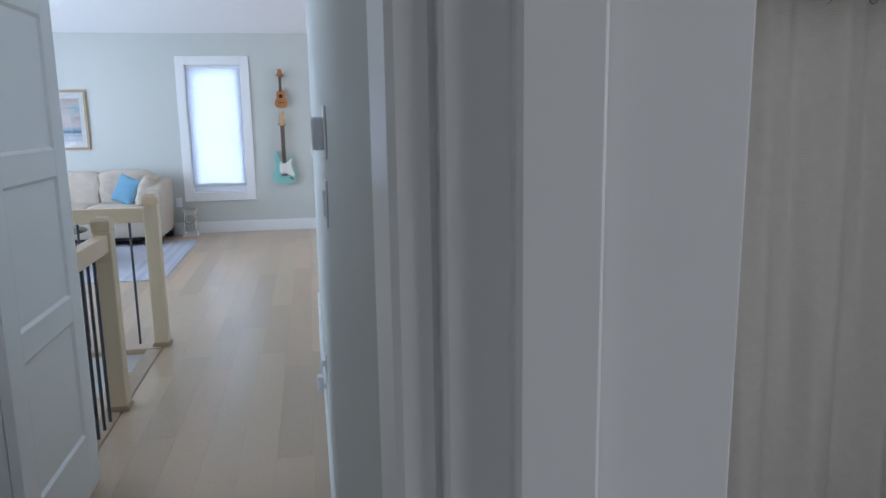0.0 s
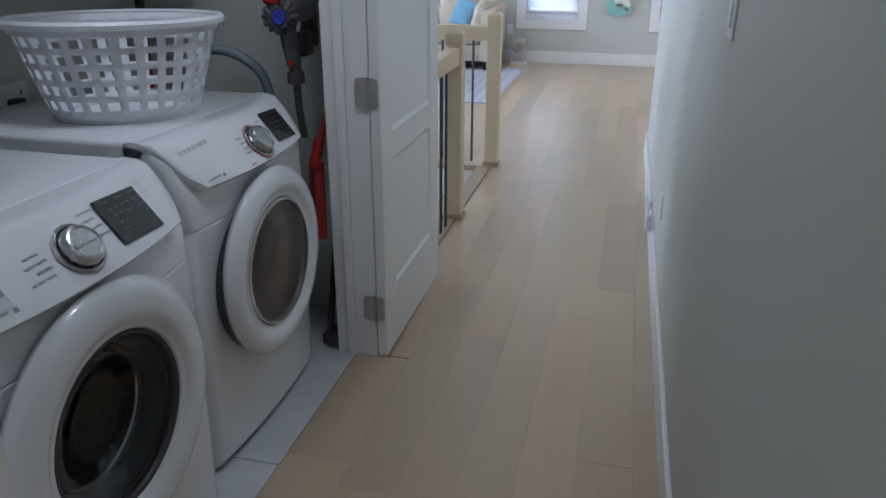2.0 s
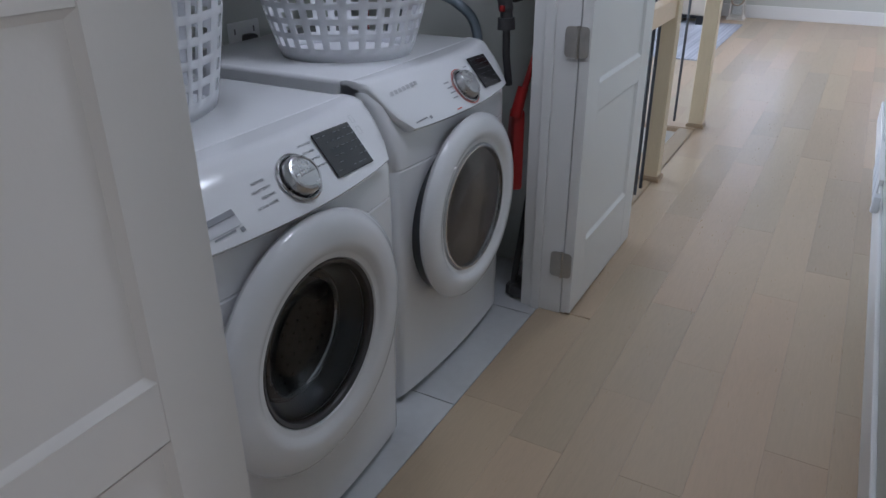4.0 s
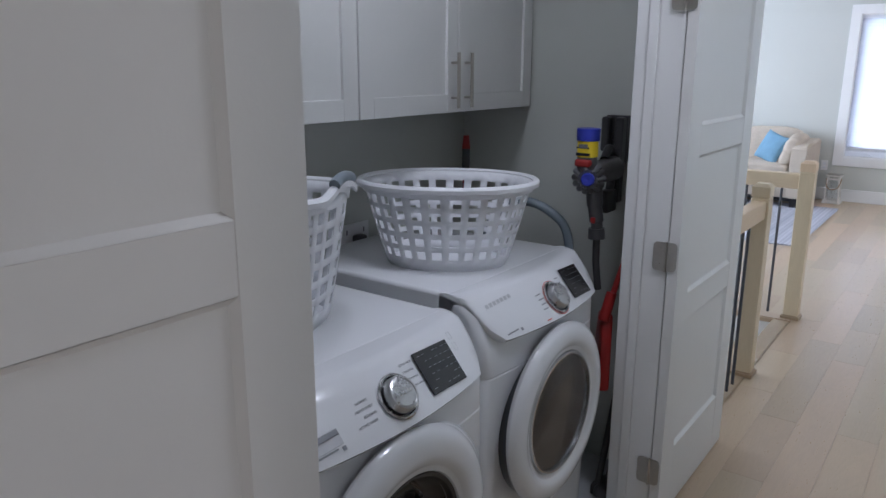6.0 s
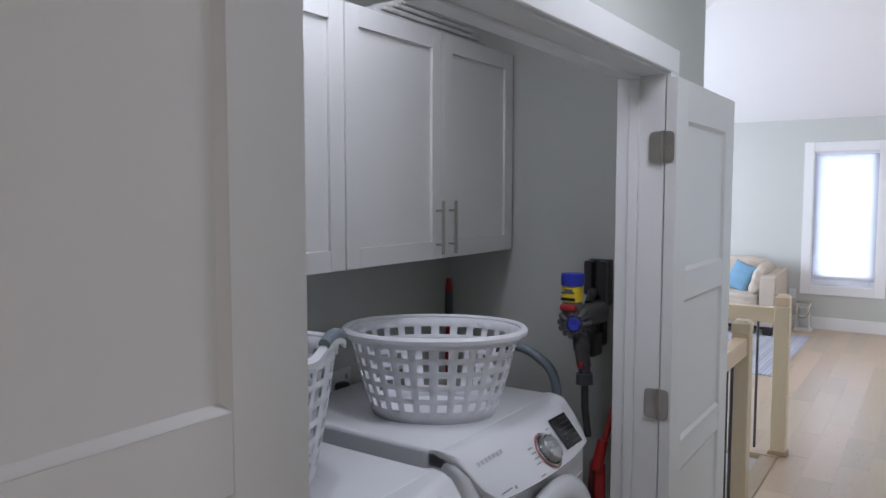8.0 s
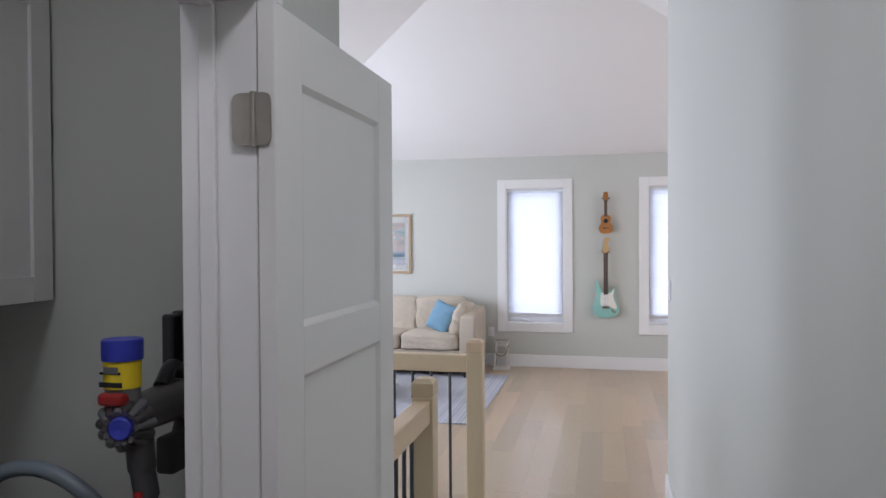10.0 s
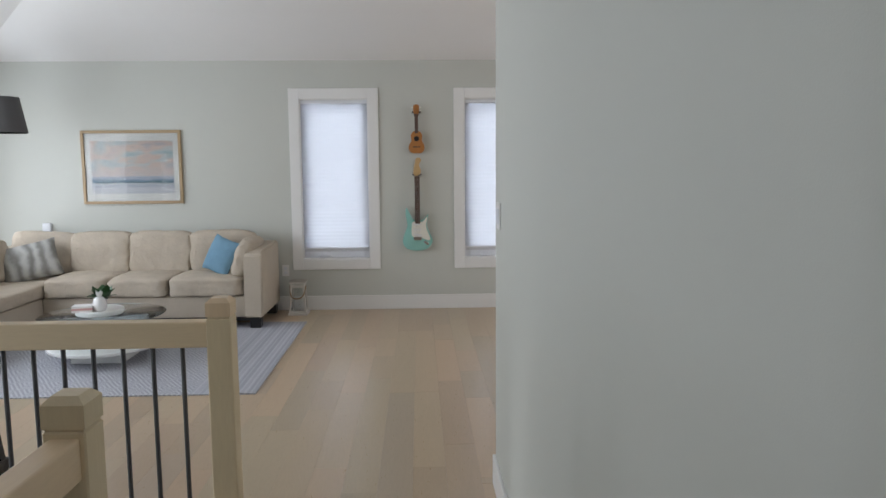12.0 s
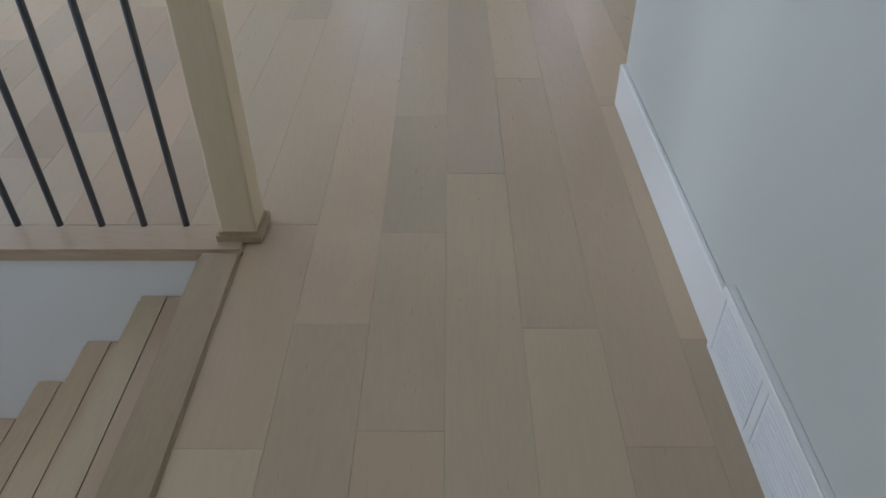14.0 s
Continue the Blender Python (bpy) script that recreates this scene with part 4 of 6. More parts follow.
def cabinet(y0, y1, label):
    """Wall cabinet with two shaker doors and bar pulls."""
    t = thing("wall_cabinet", pose(0, 0, 0), label, "cabinet", "cabinets over the machines")
    x0, x1, z0, z1 = -2.13, -1.823, 1.450, 2.232
    part("body", box(x0, x1, y0, y1, z0, z1, 0.001), CABW, t)
    ym = (y0 + y1) / 2
    for a, b, hy in ((y0 + 0.0015, ym - 0.0015, ym - 0.04), (ym + 0.0015, y1 - 0.0015, ym + 0.04)):
        s, f = 0.062, x1 + 0.021
        dr = part("door", box(x1 + 0.001, f - 0.010, a + s - 0.002, b - s + 0.002, z0 + s - 0.002, z1 - s + 0.002), CABW, t, "white shaker cabinet door")
        for nm, r in (("stile", (a, a + s, z0, z1)), ("stile", (b - s, b, z0, z1)), ("rail", (a + s, b - s, z0, z0 + s)), ("rail", (a + s, b - s, z1 - s, z1))):
            part(nm, box(x1 + 0.0005, f - (0.0004 if nm == "rail" else 0), *r, 0.001), CABW, dr)
        bm = cyl((f + 0.03, hy, 1.466), (f + 0.03, hy, 1.652), 0.006, seg=14)
        for hz in (1.50, 1.618):
            bm_cyl(bm, (f, hy, hz), (f + 0.03, hy, hz), 0.0042, seg=10)
        part("bar_handle", bm, NICKEL, dr, "brushed steel bar handle", smooth=True)
    return t


cabinet(2.610, 3.622, "white shaker wall cabinet with two bar handles")
cabinet(1.576, 2.606, "white shaker wall cabinet above the washer")
bagm = material("clear_plastic_film", (0.62, 0.62, 0.60), 0.25, vary=0.2, scale=14, bump=0.5, bump_scale=25)
papers = thing("folded_papers", pose(-1.9, 3.1, 2.236), "stack of folded papers in film on the cabinet", "papers")
for k in range(4):
    part("sheet", box(-0.1 + 0.02 * k, 0.07 + 0.008 * k, -0.32 + 0.04 * k, 0.36 - 0.06 * k, 0.017 * k, 0.016 + 0.017 * k, 0.004), bagm, papers)

# stick vacuum on its wall dock
vac = thing("stick_vacuum", pose(-1.375, 3.455, 1.204) @ Matrix.Diagonal((0.85, 0.85, 0.85, 1)), "cordless stick vacuum hanging on a dark wall dock", "vacuum cleaner")
part("dock", boxes((-0.098, 0.004, 0.165, 0.218, 0.06, 0.265), (-0.098, -0.063, 0.12, 0.165, 0.11, 0.26), (-0.036, 0.004, 0.12, 0.165, 0.05, 0.26), (-0.048, -0.013, 0.15, 0.2, -0.12, 0.07), bevel=0.006), PLASTD, vac, "dark grey wall dock")
part("dust_bin", cyl((-0.045, -0.115, 0.065), (-0.045, -0.115, 0.20), 0.041, 0.039, 28), PLASTG, vac, "grey cylindrical bin", smooth=True)
part("bin_cap", lathe([(0.001, 0.0), (0.047, 0.0), (0.048, 0.005), (0.048, 0.047), (0.045, 0.050), (0.001, 0.050)], 32), BLUE, vac, "bright blue bin cap", smooth=True, m=pose(-0.045, -0.115, 0.178))
lab = part("label", cyl((-0.045, -0.115, 0.112), (-0.045, -0.115, 0.177), 0.0432, 0.0428, 28), YELLOW, vac, "yellow paper band", smooth=True)
part("label_print", boxes((-0.032, 0.03, -0.0006, 0.0, 0.0, 0.012), (-0.03, 0.026, -0.0006, 0.0, 0.030, 0.036), bevel=0), BLACKGLASS, lab, "dark print", m=pose(-0.045, -0.1585, 0.118))
part("label_window", box(-0.02, 0.02, -0.0008, 0, 0, 0.016, 0.0003), PLASTG, lab, m=pose(-0.045, -0.1585, 0.150))
part("red_latch", box(-0.082, -0.012, -0.166, -0.12, 0.072, 0.104, 0.012, 3), RED, vac, "red bin latch", smooth=True)
cyc = part("cyclone", turned_x([(-0.02, 0.05), (0.03, 0.056), (0.05, 0.045), (0.055, 0.001)], 28), PLASTD, vac, "dark cyclone assembly", smooth=True, m=pose(-0.035, -0.11, 0.025, 0, 0, -70))
for k in range(14):
    a = 2 * math.pi * k / 14
    bm = bmesh.new()
    bm_cyl(bm, (0.060, 0.034 * math.cos(a), 0.034 * math.sin(a)), (0.008, 0.060 * math.cos(a), 0.060 * math.sin(a)), 0.0075, 0.0135, 12)
    part("cone", bm, GUN if k % 2 else PLASTG, cyc, smooth=True)
part("blue_hub", turned_x([(0.05, 0.027), (0.068, 0.027), (0.072, 0.023), (0.070, 0.010), (0.066, 0.001)], 28), BLUE, cyc, "blue filter hub", smooth=True)
part("motor", cyl((-0.03, -0.09, 0.040), (0.0, 0.06, 0.050), 0.048, 0.052, 28), GUN, vac, "grey motor housing", smooth=True)
part("handle", tube(spline([(-0.02, 0.0, 0.09), (-0.03, 0.06, 0.13), (-0.04, 0.12, 0.10), (-0.04, 0.13, 0.0), (-0.03, 0.08, -0.09)]), 0.019, 12), PLASTD, vac, smooth=True)
part("battery", box(-0.06, -0.005, 0.03, 0.13, -0.15, -0.05, 0.012, 2), PLASTD, vac, smooth=True)
nz = part("nozzle", tube(spline([(-0.02, -0.09, -0.01), (-0.012, -0.09, -0.09), (0.0, -0.09, -0.16), (0.004, -0.09, -0.2)]), [0.034] * 9 + [0.030] * 8 + [0.025] * 8, 16), PLASTD, vac, smooth=True)
part("collar", cyl((0.004, -0.09, -0.235), (0.002, -0.09, -0.19), 0.036, 0.034, 20), PLASTD, vac, smooth=True)
part("red_button", box(-0.012, 0.008, -0.128, -0.112, -0.165, -0.14, 0.004, 2), RED, vac, "red release button", smooth=True)
part("wand", tube([(0.004, -0.09, -0.22), (0.006, -0.088, -0.34), (0.016, -0.075, -0.46)], 0.0155, 14), PLASTD, vac, smooth=True)

# cleaning tools leaning in the corner
tool = thing("dustpan", pose(-0.03, 0, 0), "long-handled red dustpan leaning against the closet wall", "dustpan")
part("pole", tube([(-1.262, 3.36, 0.80), (-1.235, 3.52, 1.09)], 0.011, 12), RED, tool, smooth=True)
part("socket", tube([(-1.275, 3.33, 0.72), (-1.262, 3.36, 0.82)], [0.021, 0.019], 14), RED, tool, smooth=True)
bm = bmesh.new()
bm_box(bm, -0.02, 0.02, -0.075, 0.075, -0.28, 0.0, 0.012, 2)
for v in bm.verts:
    v.co.y *= 1.0 - 0.55 * max(0.0, (v.co.z + 0.12) / 0.12) if v.co.z > -0.12 else 1.0
part("pan", bm, RED, tool, "red plastic pan", smooth=True, m=Matrix.Translation((-1.285, 3.37, 0.74)) @ pose(0, 0, 0, -6, 3, 36))
for k, (x, y, x2, y2, z2, r) in enumerate(((-1.30, 3.36, -1.235, 3.47, 0.86, 0.013), (-1.285, 3.42, -1.225, 3.53, 0.74, 0.011))):
    st = thing("broom", pose(x, y, 0), "dark metal mop pole leaning in the closet corner", "broom", "poles in the closet corner")
    part("pole", tube([(0, 0, 0.05), (x2 - x, y2 - y, z2)], r, 12), PLASTG if k else PLASTD, st, smooth=True)
    part("head", box(-0.025, 0.025, -0.022, 0.022, 0.002, 0.05, 0.010, 2), PLASTD, st, smooth=True)
fl_head = thing("vacuum_head", pose(-1.255, 3.40, 0.004), "purple and clear vacuum floor head on the tiles", "vacuum head")
part("housing", box(-0.05, 0.05, -0.08, 0.08, 0.0, 0.05, 0.016, 3), PLASTD, fl_head, smooth=True)
part("roller", cyl((0.045, -0.072, 0.024), (0.045, 0.072, 0.024), 0.021, seg=18), INDIGO, fl_head, smooth=True)

mop = thing("squeegee", pose(-2.045, 3.50, 0.0), "red and black long handle behind the dryer", "mop")
part("pole", tube([(0, 0, 0.02), (0.0, 0.02, 1.2)], 0.013, 12), RED, mop, smooth=True)
part("grip", tube([(0.0, 0.019, 1.14), (0.0, 0.0205, 1.27)], 0.017, 14), PLASTD, mop, "black rubber grip", smooth=True)
part("end_cap", tube([(0.0, 0.0205, 1.27), (0.0, 0.021, 1.325)], [0.018, 0.012], 14), RED, mop, smooth=True)
hs = tagged(part("drain_hose", tube(spline([(-1.90, 3.38, 0.015), (-1.88, 3.38, 0.70), (-1.84, 3.37, 0.96), (-1.77, 3.38, 1.07), (-1.67, 3.39, 1.105), (-1.565, 3.40, 1.07), (-1.50, 3.41, 0.98), (-1.49, 3.41, 0.72), (-1.50, 3.42, 0.02)], 10), 0.0175, 16), HOSE, smooth=True),
            "grey corrugated hose arching behind the dryer", "hose")
ol = thing("wall_socket", pose(-2.128, 2.915, 0.968), "white appliance socket plate with a black plug", "socket", kind="structure")
part("plate", box(0, 0.006, -0.075, 0.075, -0.075, 0.075, 0.003), TRIM, ol)
sl = bmesh.new()
for y in (-0.045, 0.045):
    for z in (-0.045, 0.045):
        bm_box(sl, 0.006, 0.0068, y - 0.003, y + 0.003, z - 0.009, z + 0.009)
part("slot", sl, PLASTG, ol)
part("plug", box(0.006, 0.05, -0.024, 0.024, -0.03, 0.035, 0.012, 3), PLASTD, ol, "black plug", smooth=True)
part("cord", tube(spline([(0.03, 0.0, -0.025), (0.04, 0.0, -0.10), (0.03, 0.02, -0.25), (0.03, 0.04, -0.5)]), 0.008, 10), PLASTD, ol, smooth=True)

# ---- living room ----
SUEDE = material("beige_microsuede", (0.53, 0.46, 0.375), 0.9, vary=0.12, scale=7, bump=0.25, bump_scale=260, spec=0.2)


def creases(m, scale, depth):
    """Adds soft folds under a fabric's fine relief."""
    nt = m.node_tree
    fine = next(n for n in nt.nodes if n.type == "BUMP")
    tc, n1 = nt.nodes.new("ShaderNodeTexCoord"), nt.nodes.new("ShaderNodeTexNoise")
    n1.inputs["Scale"].default_value, n1.inputs["Detail"].default_value, n1.inputs["Distortion"].default_value = scale, 2.5, 1.4
    nt.links.new(tc.outputs["Object"], n1.inputs[0])
    bp = nt.nodes.new("ShaderNodeBump")
    bp.inputs["Strength"].default_value, bp.inputs["Distance"].default_value = 0.75, depth
    nt.links.new(n1.outputs[0], bp.inputs["Height"])
    nt.links.new(bp.outputs[0], fine.inputs["Normal"])


creases(SUEDE, 6.0, 0.026)
SUEDE_D = material("beige_microsuede_base", (0.51, 0.445, 0.365), 0.9, vary=0.07, scale=4, bump=0.2, bump_scale=260, spec=0.2)
PIPING = material("seam_piping", (0.38, 0.34, 0.29), 0.9, vary=0.05)
BLUEC = material("pale_blue_fabric", (0.17, 0.31, 0.42), 0.9, vary=0.10, scale=12, bump=0.35, bump_scale=300, spec=0.2)
BLACKW = material("black_stained_wood", (0.013, 0.012, 0.014), 0.42, vary=0.2, scale=14)
WHITEW = material("whitewashed_wood", (0.70, 0.68, 0.64), 0.6, vary=0.12, scale=14, stretch=(1, 1, 0.2), bump=0.2, bump_scale=60)
ROPE = material("jute_rope", (0.36, 0.27, 0.17), 0.9, vary=0.2, scale=60, bump=0.5, bump_scale=200)
LACQ = material("white_lacquer", (0.80, 0.81, 0.80), 0.3, vary=0.01)
SHADE = material("grey_lampshade", (0.10, 0.10, 0.105), 0.85, vary=0.06, scale=40, bump=0.2, bump_scale=400)
SHADE_IN = material("white_shade_lining", (0.75, 0.75, 0.77), 0.7, vary=0.02)
LEAF = material("green_leaf", (0.035, 0.10, 0.035), 0.5, vary=0.3, scale=20)
CERAMIC = material("white_ceramic", (0.80, 0.80, 0.80), 0.22, vary=0.02)
OAKF = oak("oak_picture_frame", (0.46, 0.33, 0.20), (0.33, 0.23, 0.13), 0.45, 0.1, "X")
AQUA = material("seafoam_lacquer", (0.27, 0.56, 0.51), 0.16, vary=0.02, coat=0.4)
CREAM = material("cream_plastic", (0.80, 0.78, 0.70), 0.35, vary=0.02)
ROSEW = material("dark_fretboard", (0.10, 0.06, 0.045), 0.5, vary=0.2, scale=20, stretch=(1, 1, 0.1))
BLONDE = material("blond_maple", (0.58, 0.38, 0.18), 0.35, vary=0.08, scale=10, stretch=(1, 1, 0.15))
KOA = material("warm_mahogany", (0.40, 0.165, 0.045), 0.35, vary=0.16, scale=10, stretch=(1, 1, 0.15))
TGLASS = sheet_glass("table_glass", (0.90, 0.95, 0.94), 1.4)
THINGLASS = glass("lantern_glass", (0.95, 0.97, 0.97))


def pillow(w, d, h, power=4.0, puff=0.0, seed=1, wrinkle=0.006, n=14, crown=0.0):
    """A soft block: rounded, swollen and a little creased; its base at z = 0."""
    bm = bmesh.new()
    bmesh.ops.create_cube(bm, size=2.0)
    bmesh.ops.subdivide_edges(bm, edges=bm.edges[:], cuts=n, use_grid_fill=True)
    for v in bm.verts:
        p = v.co
        m = max(abs(p.x), abs(p.y), abs(p.z))
        s = (abs(p.x) ** power + abs(p.y) ** power + abs(p.z) ** power) ** (1 / power)
        q = p * (m / s)
        edge = (1 - q.x ** 2) * (1 - q.y ** 2)
        z = q.z * (1 + puff * edge)
        k = noise.noise(Vector((q.x * 2.2 * w + seed * 7.1, q.y * 2.2 * d, q.z * 2 + seed))) + 0.5 * noise.noise(Vector((q.x * 9 * w + seed, q.y * 9 * d, q.z * 6)))
        k += 0.9 * max(0.0, 0.35 - abs(noise.noise(Vector((q.x * 4 * w + 3 * seed, q.y * 5, q.z * 3.2 * h + seed))))) * -2.0
        o = wrinkle * k
        v.co = Vector((q.x * w / 2 + o * q.x, q.y * d / 2 + o * q.y, h / 2 * (z + 1) + o * q.z + crown * edge * (1 if q.z > 0 else 0)))
    return bm


sofa = thing("sectional_sofa", pose(0, 0, 0), "beige microsuede corner sofa with loose back cushions", "sofa")
part("base", box(-3.93, -1.905, 10.16, 10.97, 0.115, 0.315, 0.015, 2), SUEDE_D, sofa, "upholstered front rail", smooth=True)
part("base", box(-4.62, -3.935, 7.9, 10.97, 0.115, 0.315, 0.015, 2), SUEDE_D, sofa, "upholstered side rail", smooth=True)
# black block fills the space under the base in place of its shadow
part("under_shade", box(-4.55, -2.0, 10.28, 10.9, 0.06, 0.115), BLACKW, sofa, "black block for the shadow gap under the sofa")
for i, (a, b) in enumerate(((-2.772, -2.075), (-3.337, -2.776), (-3.92, -3.341))):
    part("seat_cushion", pillow(b - a, 0.80, 0.185, 9, 0.06, i + 1, 0.007, crown=0.010), SUEDE, sofa, "plump seat cushion", smooth=True, m=pose((a + b) / 2, 10.52, 0.312))
part("seat_cushion", pillow(0.66, 2.9, 0.14, 9, 0.10, 7, 0.006), SUEDE, sofa, "long seat cushion", smooth=True, m=pose(-4.245, 9.40, 0.312))
part("back_frame", box(-4.62, -2.075, 10.82, 10.985, 0.30, 0.74, 0.03, 3), SUEDE_D, sofa, smooth=True)
part("back_frame", box(-4.62, -4.50, 7.9, 10.82, 0.30, 0.72, 0.03, 3), SUEDE_D, sofa, smooth=True)
for i, (a, b) in enumerate(((-2.712, -2.10), (-3.315, -2.715), (-3.89, -3.32), (-4.47, -3.86))):
    part("back_cushion", pillow(b - a + 0.03, 0.22, 0.43, 6.5, 0.04, 11 + i, 0.014), SUEDE, sofa, "loose back cushion", smooth=True,
         m=pose((a + b) / 2, 10.745, 0.455, -9 - (4 if i == 3 else 0), 3 if i == 3 else 0, 6 if i == 3 else 0))
for i, y in enumerate((10.18, 9.52, 8.86)):
    part("back_cushion", pillow(0.68, 0.21, 0.42, 6.5, 0.04, 21 + i, 0.014), SUEDE, sofa, "loose back cushion", smooth=True, m=pose(-4.42, y, 0.44, -12, 0, 90))
# sloped arm with a soft pad over it
prof = [(10.13, 0.115), (10.97, 0.115), (10.985, 0.74), (10.92, 0.765), (10.22, 0.735), (10.165, 0.70)]
bm = bmesh.new()
f = bm.faces.new([bm.verts.new((-2.07, y, z)) for y, z in prof])
r = bmesh.ops.extrude_face_region(bm, geom=[f])
bmesh.ops.translate(bm, vec=(0.175, 0, 0), verts=[v for v in r["geom"] if isinstance(v, bmesh.types.BMVert)])
bmesh.ops.bevel(bm, geom=bm.edges[:], offset=0.014, segments=3, affect="EDGES")
part("arm", bm, SUEDE_D, sofa, "flat upholstered arm", smooth=True)
part("arm_pad", pillow(0.19, 0.70, 0.42, 3.2, 0.0, 31, 0.014), SUEDE, sofa, "soft arm pad", smooth=True, m=pose(-2.165, 10.52, 0.44, 0, 17, 0))
for x, y in ((-1.975, 10.215), (-1.965, 10.90), (-3.6, 10.22), (-4.55, 8.0), (-3.99, 8.0)):
    part("foot", box(x - 0.05, x + 0.05, y - 0.05, y + 0.05, 0.010, 0.118, 0.004), BLACKW, sofa, "black block foot")


def throw(w, h, t, seed):
    """A stuffed square pillow with drawn-out corners, standing on its lower edge."""
    bm = bmesh.new()
    n = 22
    sides = []
    for s in (-1, 1):
        g = []
        for j in range(n + 1):
            row = []
            for i in range(n + 1):
                u, v = 2 * i / n - 1, 2 * j / n - 1
                k = noise.noise(Vector((u * 2 + seed, v * 2, s))) + 0.6 * noise.noise(Vector((u * 6 + seed, v * 6, s * 2)))
                d = (max(0.0, (1 - u * u) * (1 - v * v))) ** 0.42
                row.append(bm.verts.new((u * w / 2 * (1 - 0.07 * (1 - v * v)), s * (t / 2) * d * (1 + 0.12 * k), h / 2 + v * h / 2 * (1 - 0.07 * (1 - u * u)) + 0.004 * k * d)))
            g.append(row)
        for a, b in zip(g, g[1:]):
            for i in range(n):
                bm.faces.new((a[i], a[i + 1], b[i + 1], b[i]))
    bmesh.ops.remove_doubles(bm, verts=bm.verts[:], dist=1e-4)
    return bm


tagged(part("throw_pillow", throw(0.36, 0.36, 0.14, 4), BLUEC, smooth=True, m=pose(-2.41, 10.40, 0.505, -22, 14, -36)), "pale blue throw pillow leaning on the sofa arm", "pillow")


def fur():
    m = material("grey_striped_faux_fur", (0.42, 0.41, 0.38), 0.95, vary=0.4, scale=26, bump=0.9, bump_scale=120, spec=0.1)
    nt = m.node_tree
    b = nt.nodes["Principled BSDF"]
    tc = nt.nodes.new("ShaderNodeTexCoord")
    wv = nt.nodes.new("ShaderNodeTexWave")
    wv.inputs["Scale"].default_value, wv.inputs["Distortion"].default_value, wv.inputs["Detail"].default_value = 2.6, 9.0, 6
    nt.links.new(tc.outputs["Object"], wv.inputs[0])
    rp = nt.nodes.new("ShaderNodeValToRGB")
    rp.color_ramp.elements[0].color, rp.color_ramp.elements[1].color = (0.25, 0.245, 0.23, 1), (0.52, 0.52, 0.50, 1)
    nt.links.new(wv.outputs[0], rp.inputs[0])
    nt.links.new(rp.outputs[0], b.inputs["Base Color"])
    return m


tagged(part("throw_pillow", throw(0.52, 0.40, 0.17, 9), fur(), smooth=True, m=pose(-4.10, 10.40, 0.455, -30, -12, 26)), "grey striped faux fur throw pillow", "pillow")


def rug_material():
    m = bpy.data.materials.new("woven_blue_grey_rug")
    m.use_nodes = True
    nt = m.node_tree
    L = nt.links.new
    b = nt.nodes["Principled BSDF"]
    b.inputs["Roughness"].default_value = 0.95
    b.inputs["Specular IOR Level"].default_value = 0.1
    tc, sp = nt.nodes.new("ShaderNodeTexCoord"), nt.nodes.new("ShaderNodeSeparateXYZ")
    L(tc.outputs["Object"], sp.inputs[0])

    def op(kind, *ins):
        n = nt.nodes.new("ShaderNodeMath")
        n.operation = kind
        for k, v in enumerate(ins):
            if isinstance(v, (int, float)):
                n.inputs[k].default_value = v
            else:
                L(v, n.inputs[k])
        return n.outputs[0]

    x, y = sp.outputs[0], sp.outputs[1]
    u, v = op("PINGPONG", x, 0.11), op("PINGPONG", y, 0.16)
    t = op("ADD", op("MULTIPLY", u, 1.0), op("MULTIPLY", v, 0.69))
    rings = op("LESS_THAN", op("FRACT", op("MULTIPLY", t, 30.0)), 0.45)
    stripes = op("LESS_THAN", op("FRACT", op("MULTIPLY", x, 26.0)), 0.35)
    border = op("GREATER_THAN", x, -0.44)
    band = op("LESS_THAN", op("FRACT", op("MULTIPLY", x, 9.0)), 0.5)
    edge = op("MULTIPLY", border, op("ADD", op("MULTIPLY", stripes, 0.5), op("MULTIPLY", band, 0.4)))
    pat = op("ADD", op("MULTIPLY", rings, op("SUBTRACT", 1.0, border)), edge)
    nz = nt.nodes.new("ShaderNodeTexNoise")
    nz.inputs["Scale"].default_value, nz.inputs["Detail"].default_value = 45, 4
    L(tc.outputs["Object"], nz.inputs[0])
    f = op("ADD", op("MULTIPLY", pat, 0.75), op("MULTIPLY", op("SUBTRACT", nz.outputs[0], 0.5), 0.6))
    mx = nt.nodes.new("ShaderNodeMix")
    mx.data_type = "RGBA"
    mx.inputs["A"].default_value, mx.inputs["B"].default_value = (0.38, 0.39, 0.44, 1), (0.58, 0.59, 0.63, 1)
    L(f, mx.inputs["Factor"])
    L(mx.outputs["Result"], b.inputs["Base Color"])
    bp = nt.nodes.new("ShaderNodeBump")
    bp.inputs["Strength"].default_value, bp.inputs["Distance"].default_value = 0.5, 0.003
    L(f, bp.inputs["Height"])
    L(bp.outputs[0], b.inputs["Normal"])
    return m


bm = bmesh.new()
bmesh.ops.create_grid(bm, x_segments=50, y_segments=50, size=0.5)
for v in bm.verts:
    v.co.x, v.co.y = (v.co.x - 0.5) * 2.9, v.co.y * 2.28
    v.co.z = 0.009 + 0.0012 * noise.noise(v.co * 3.0)
    if v.co.x > -0.25 and v.co.y < -1.05:
        v.co.z += 0.014 * max(0, (v.co.x + 0.25) / 0.25) * math.exp(-((v.co.x + 0.12) / 0.05) ** 2)
r = bmesh.ops.extrude_face_region(bm, geom=bm.faces[:])
for v in r["geom"]:
    if isinstance(v, bmesh.types.BMVert):
        v.co.z = 0.0008
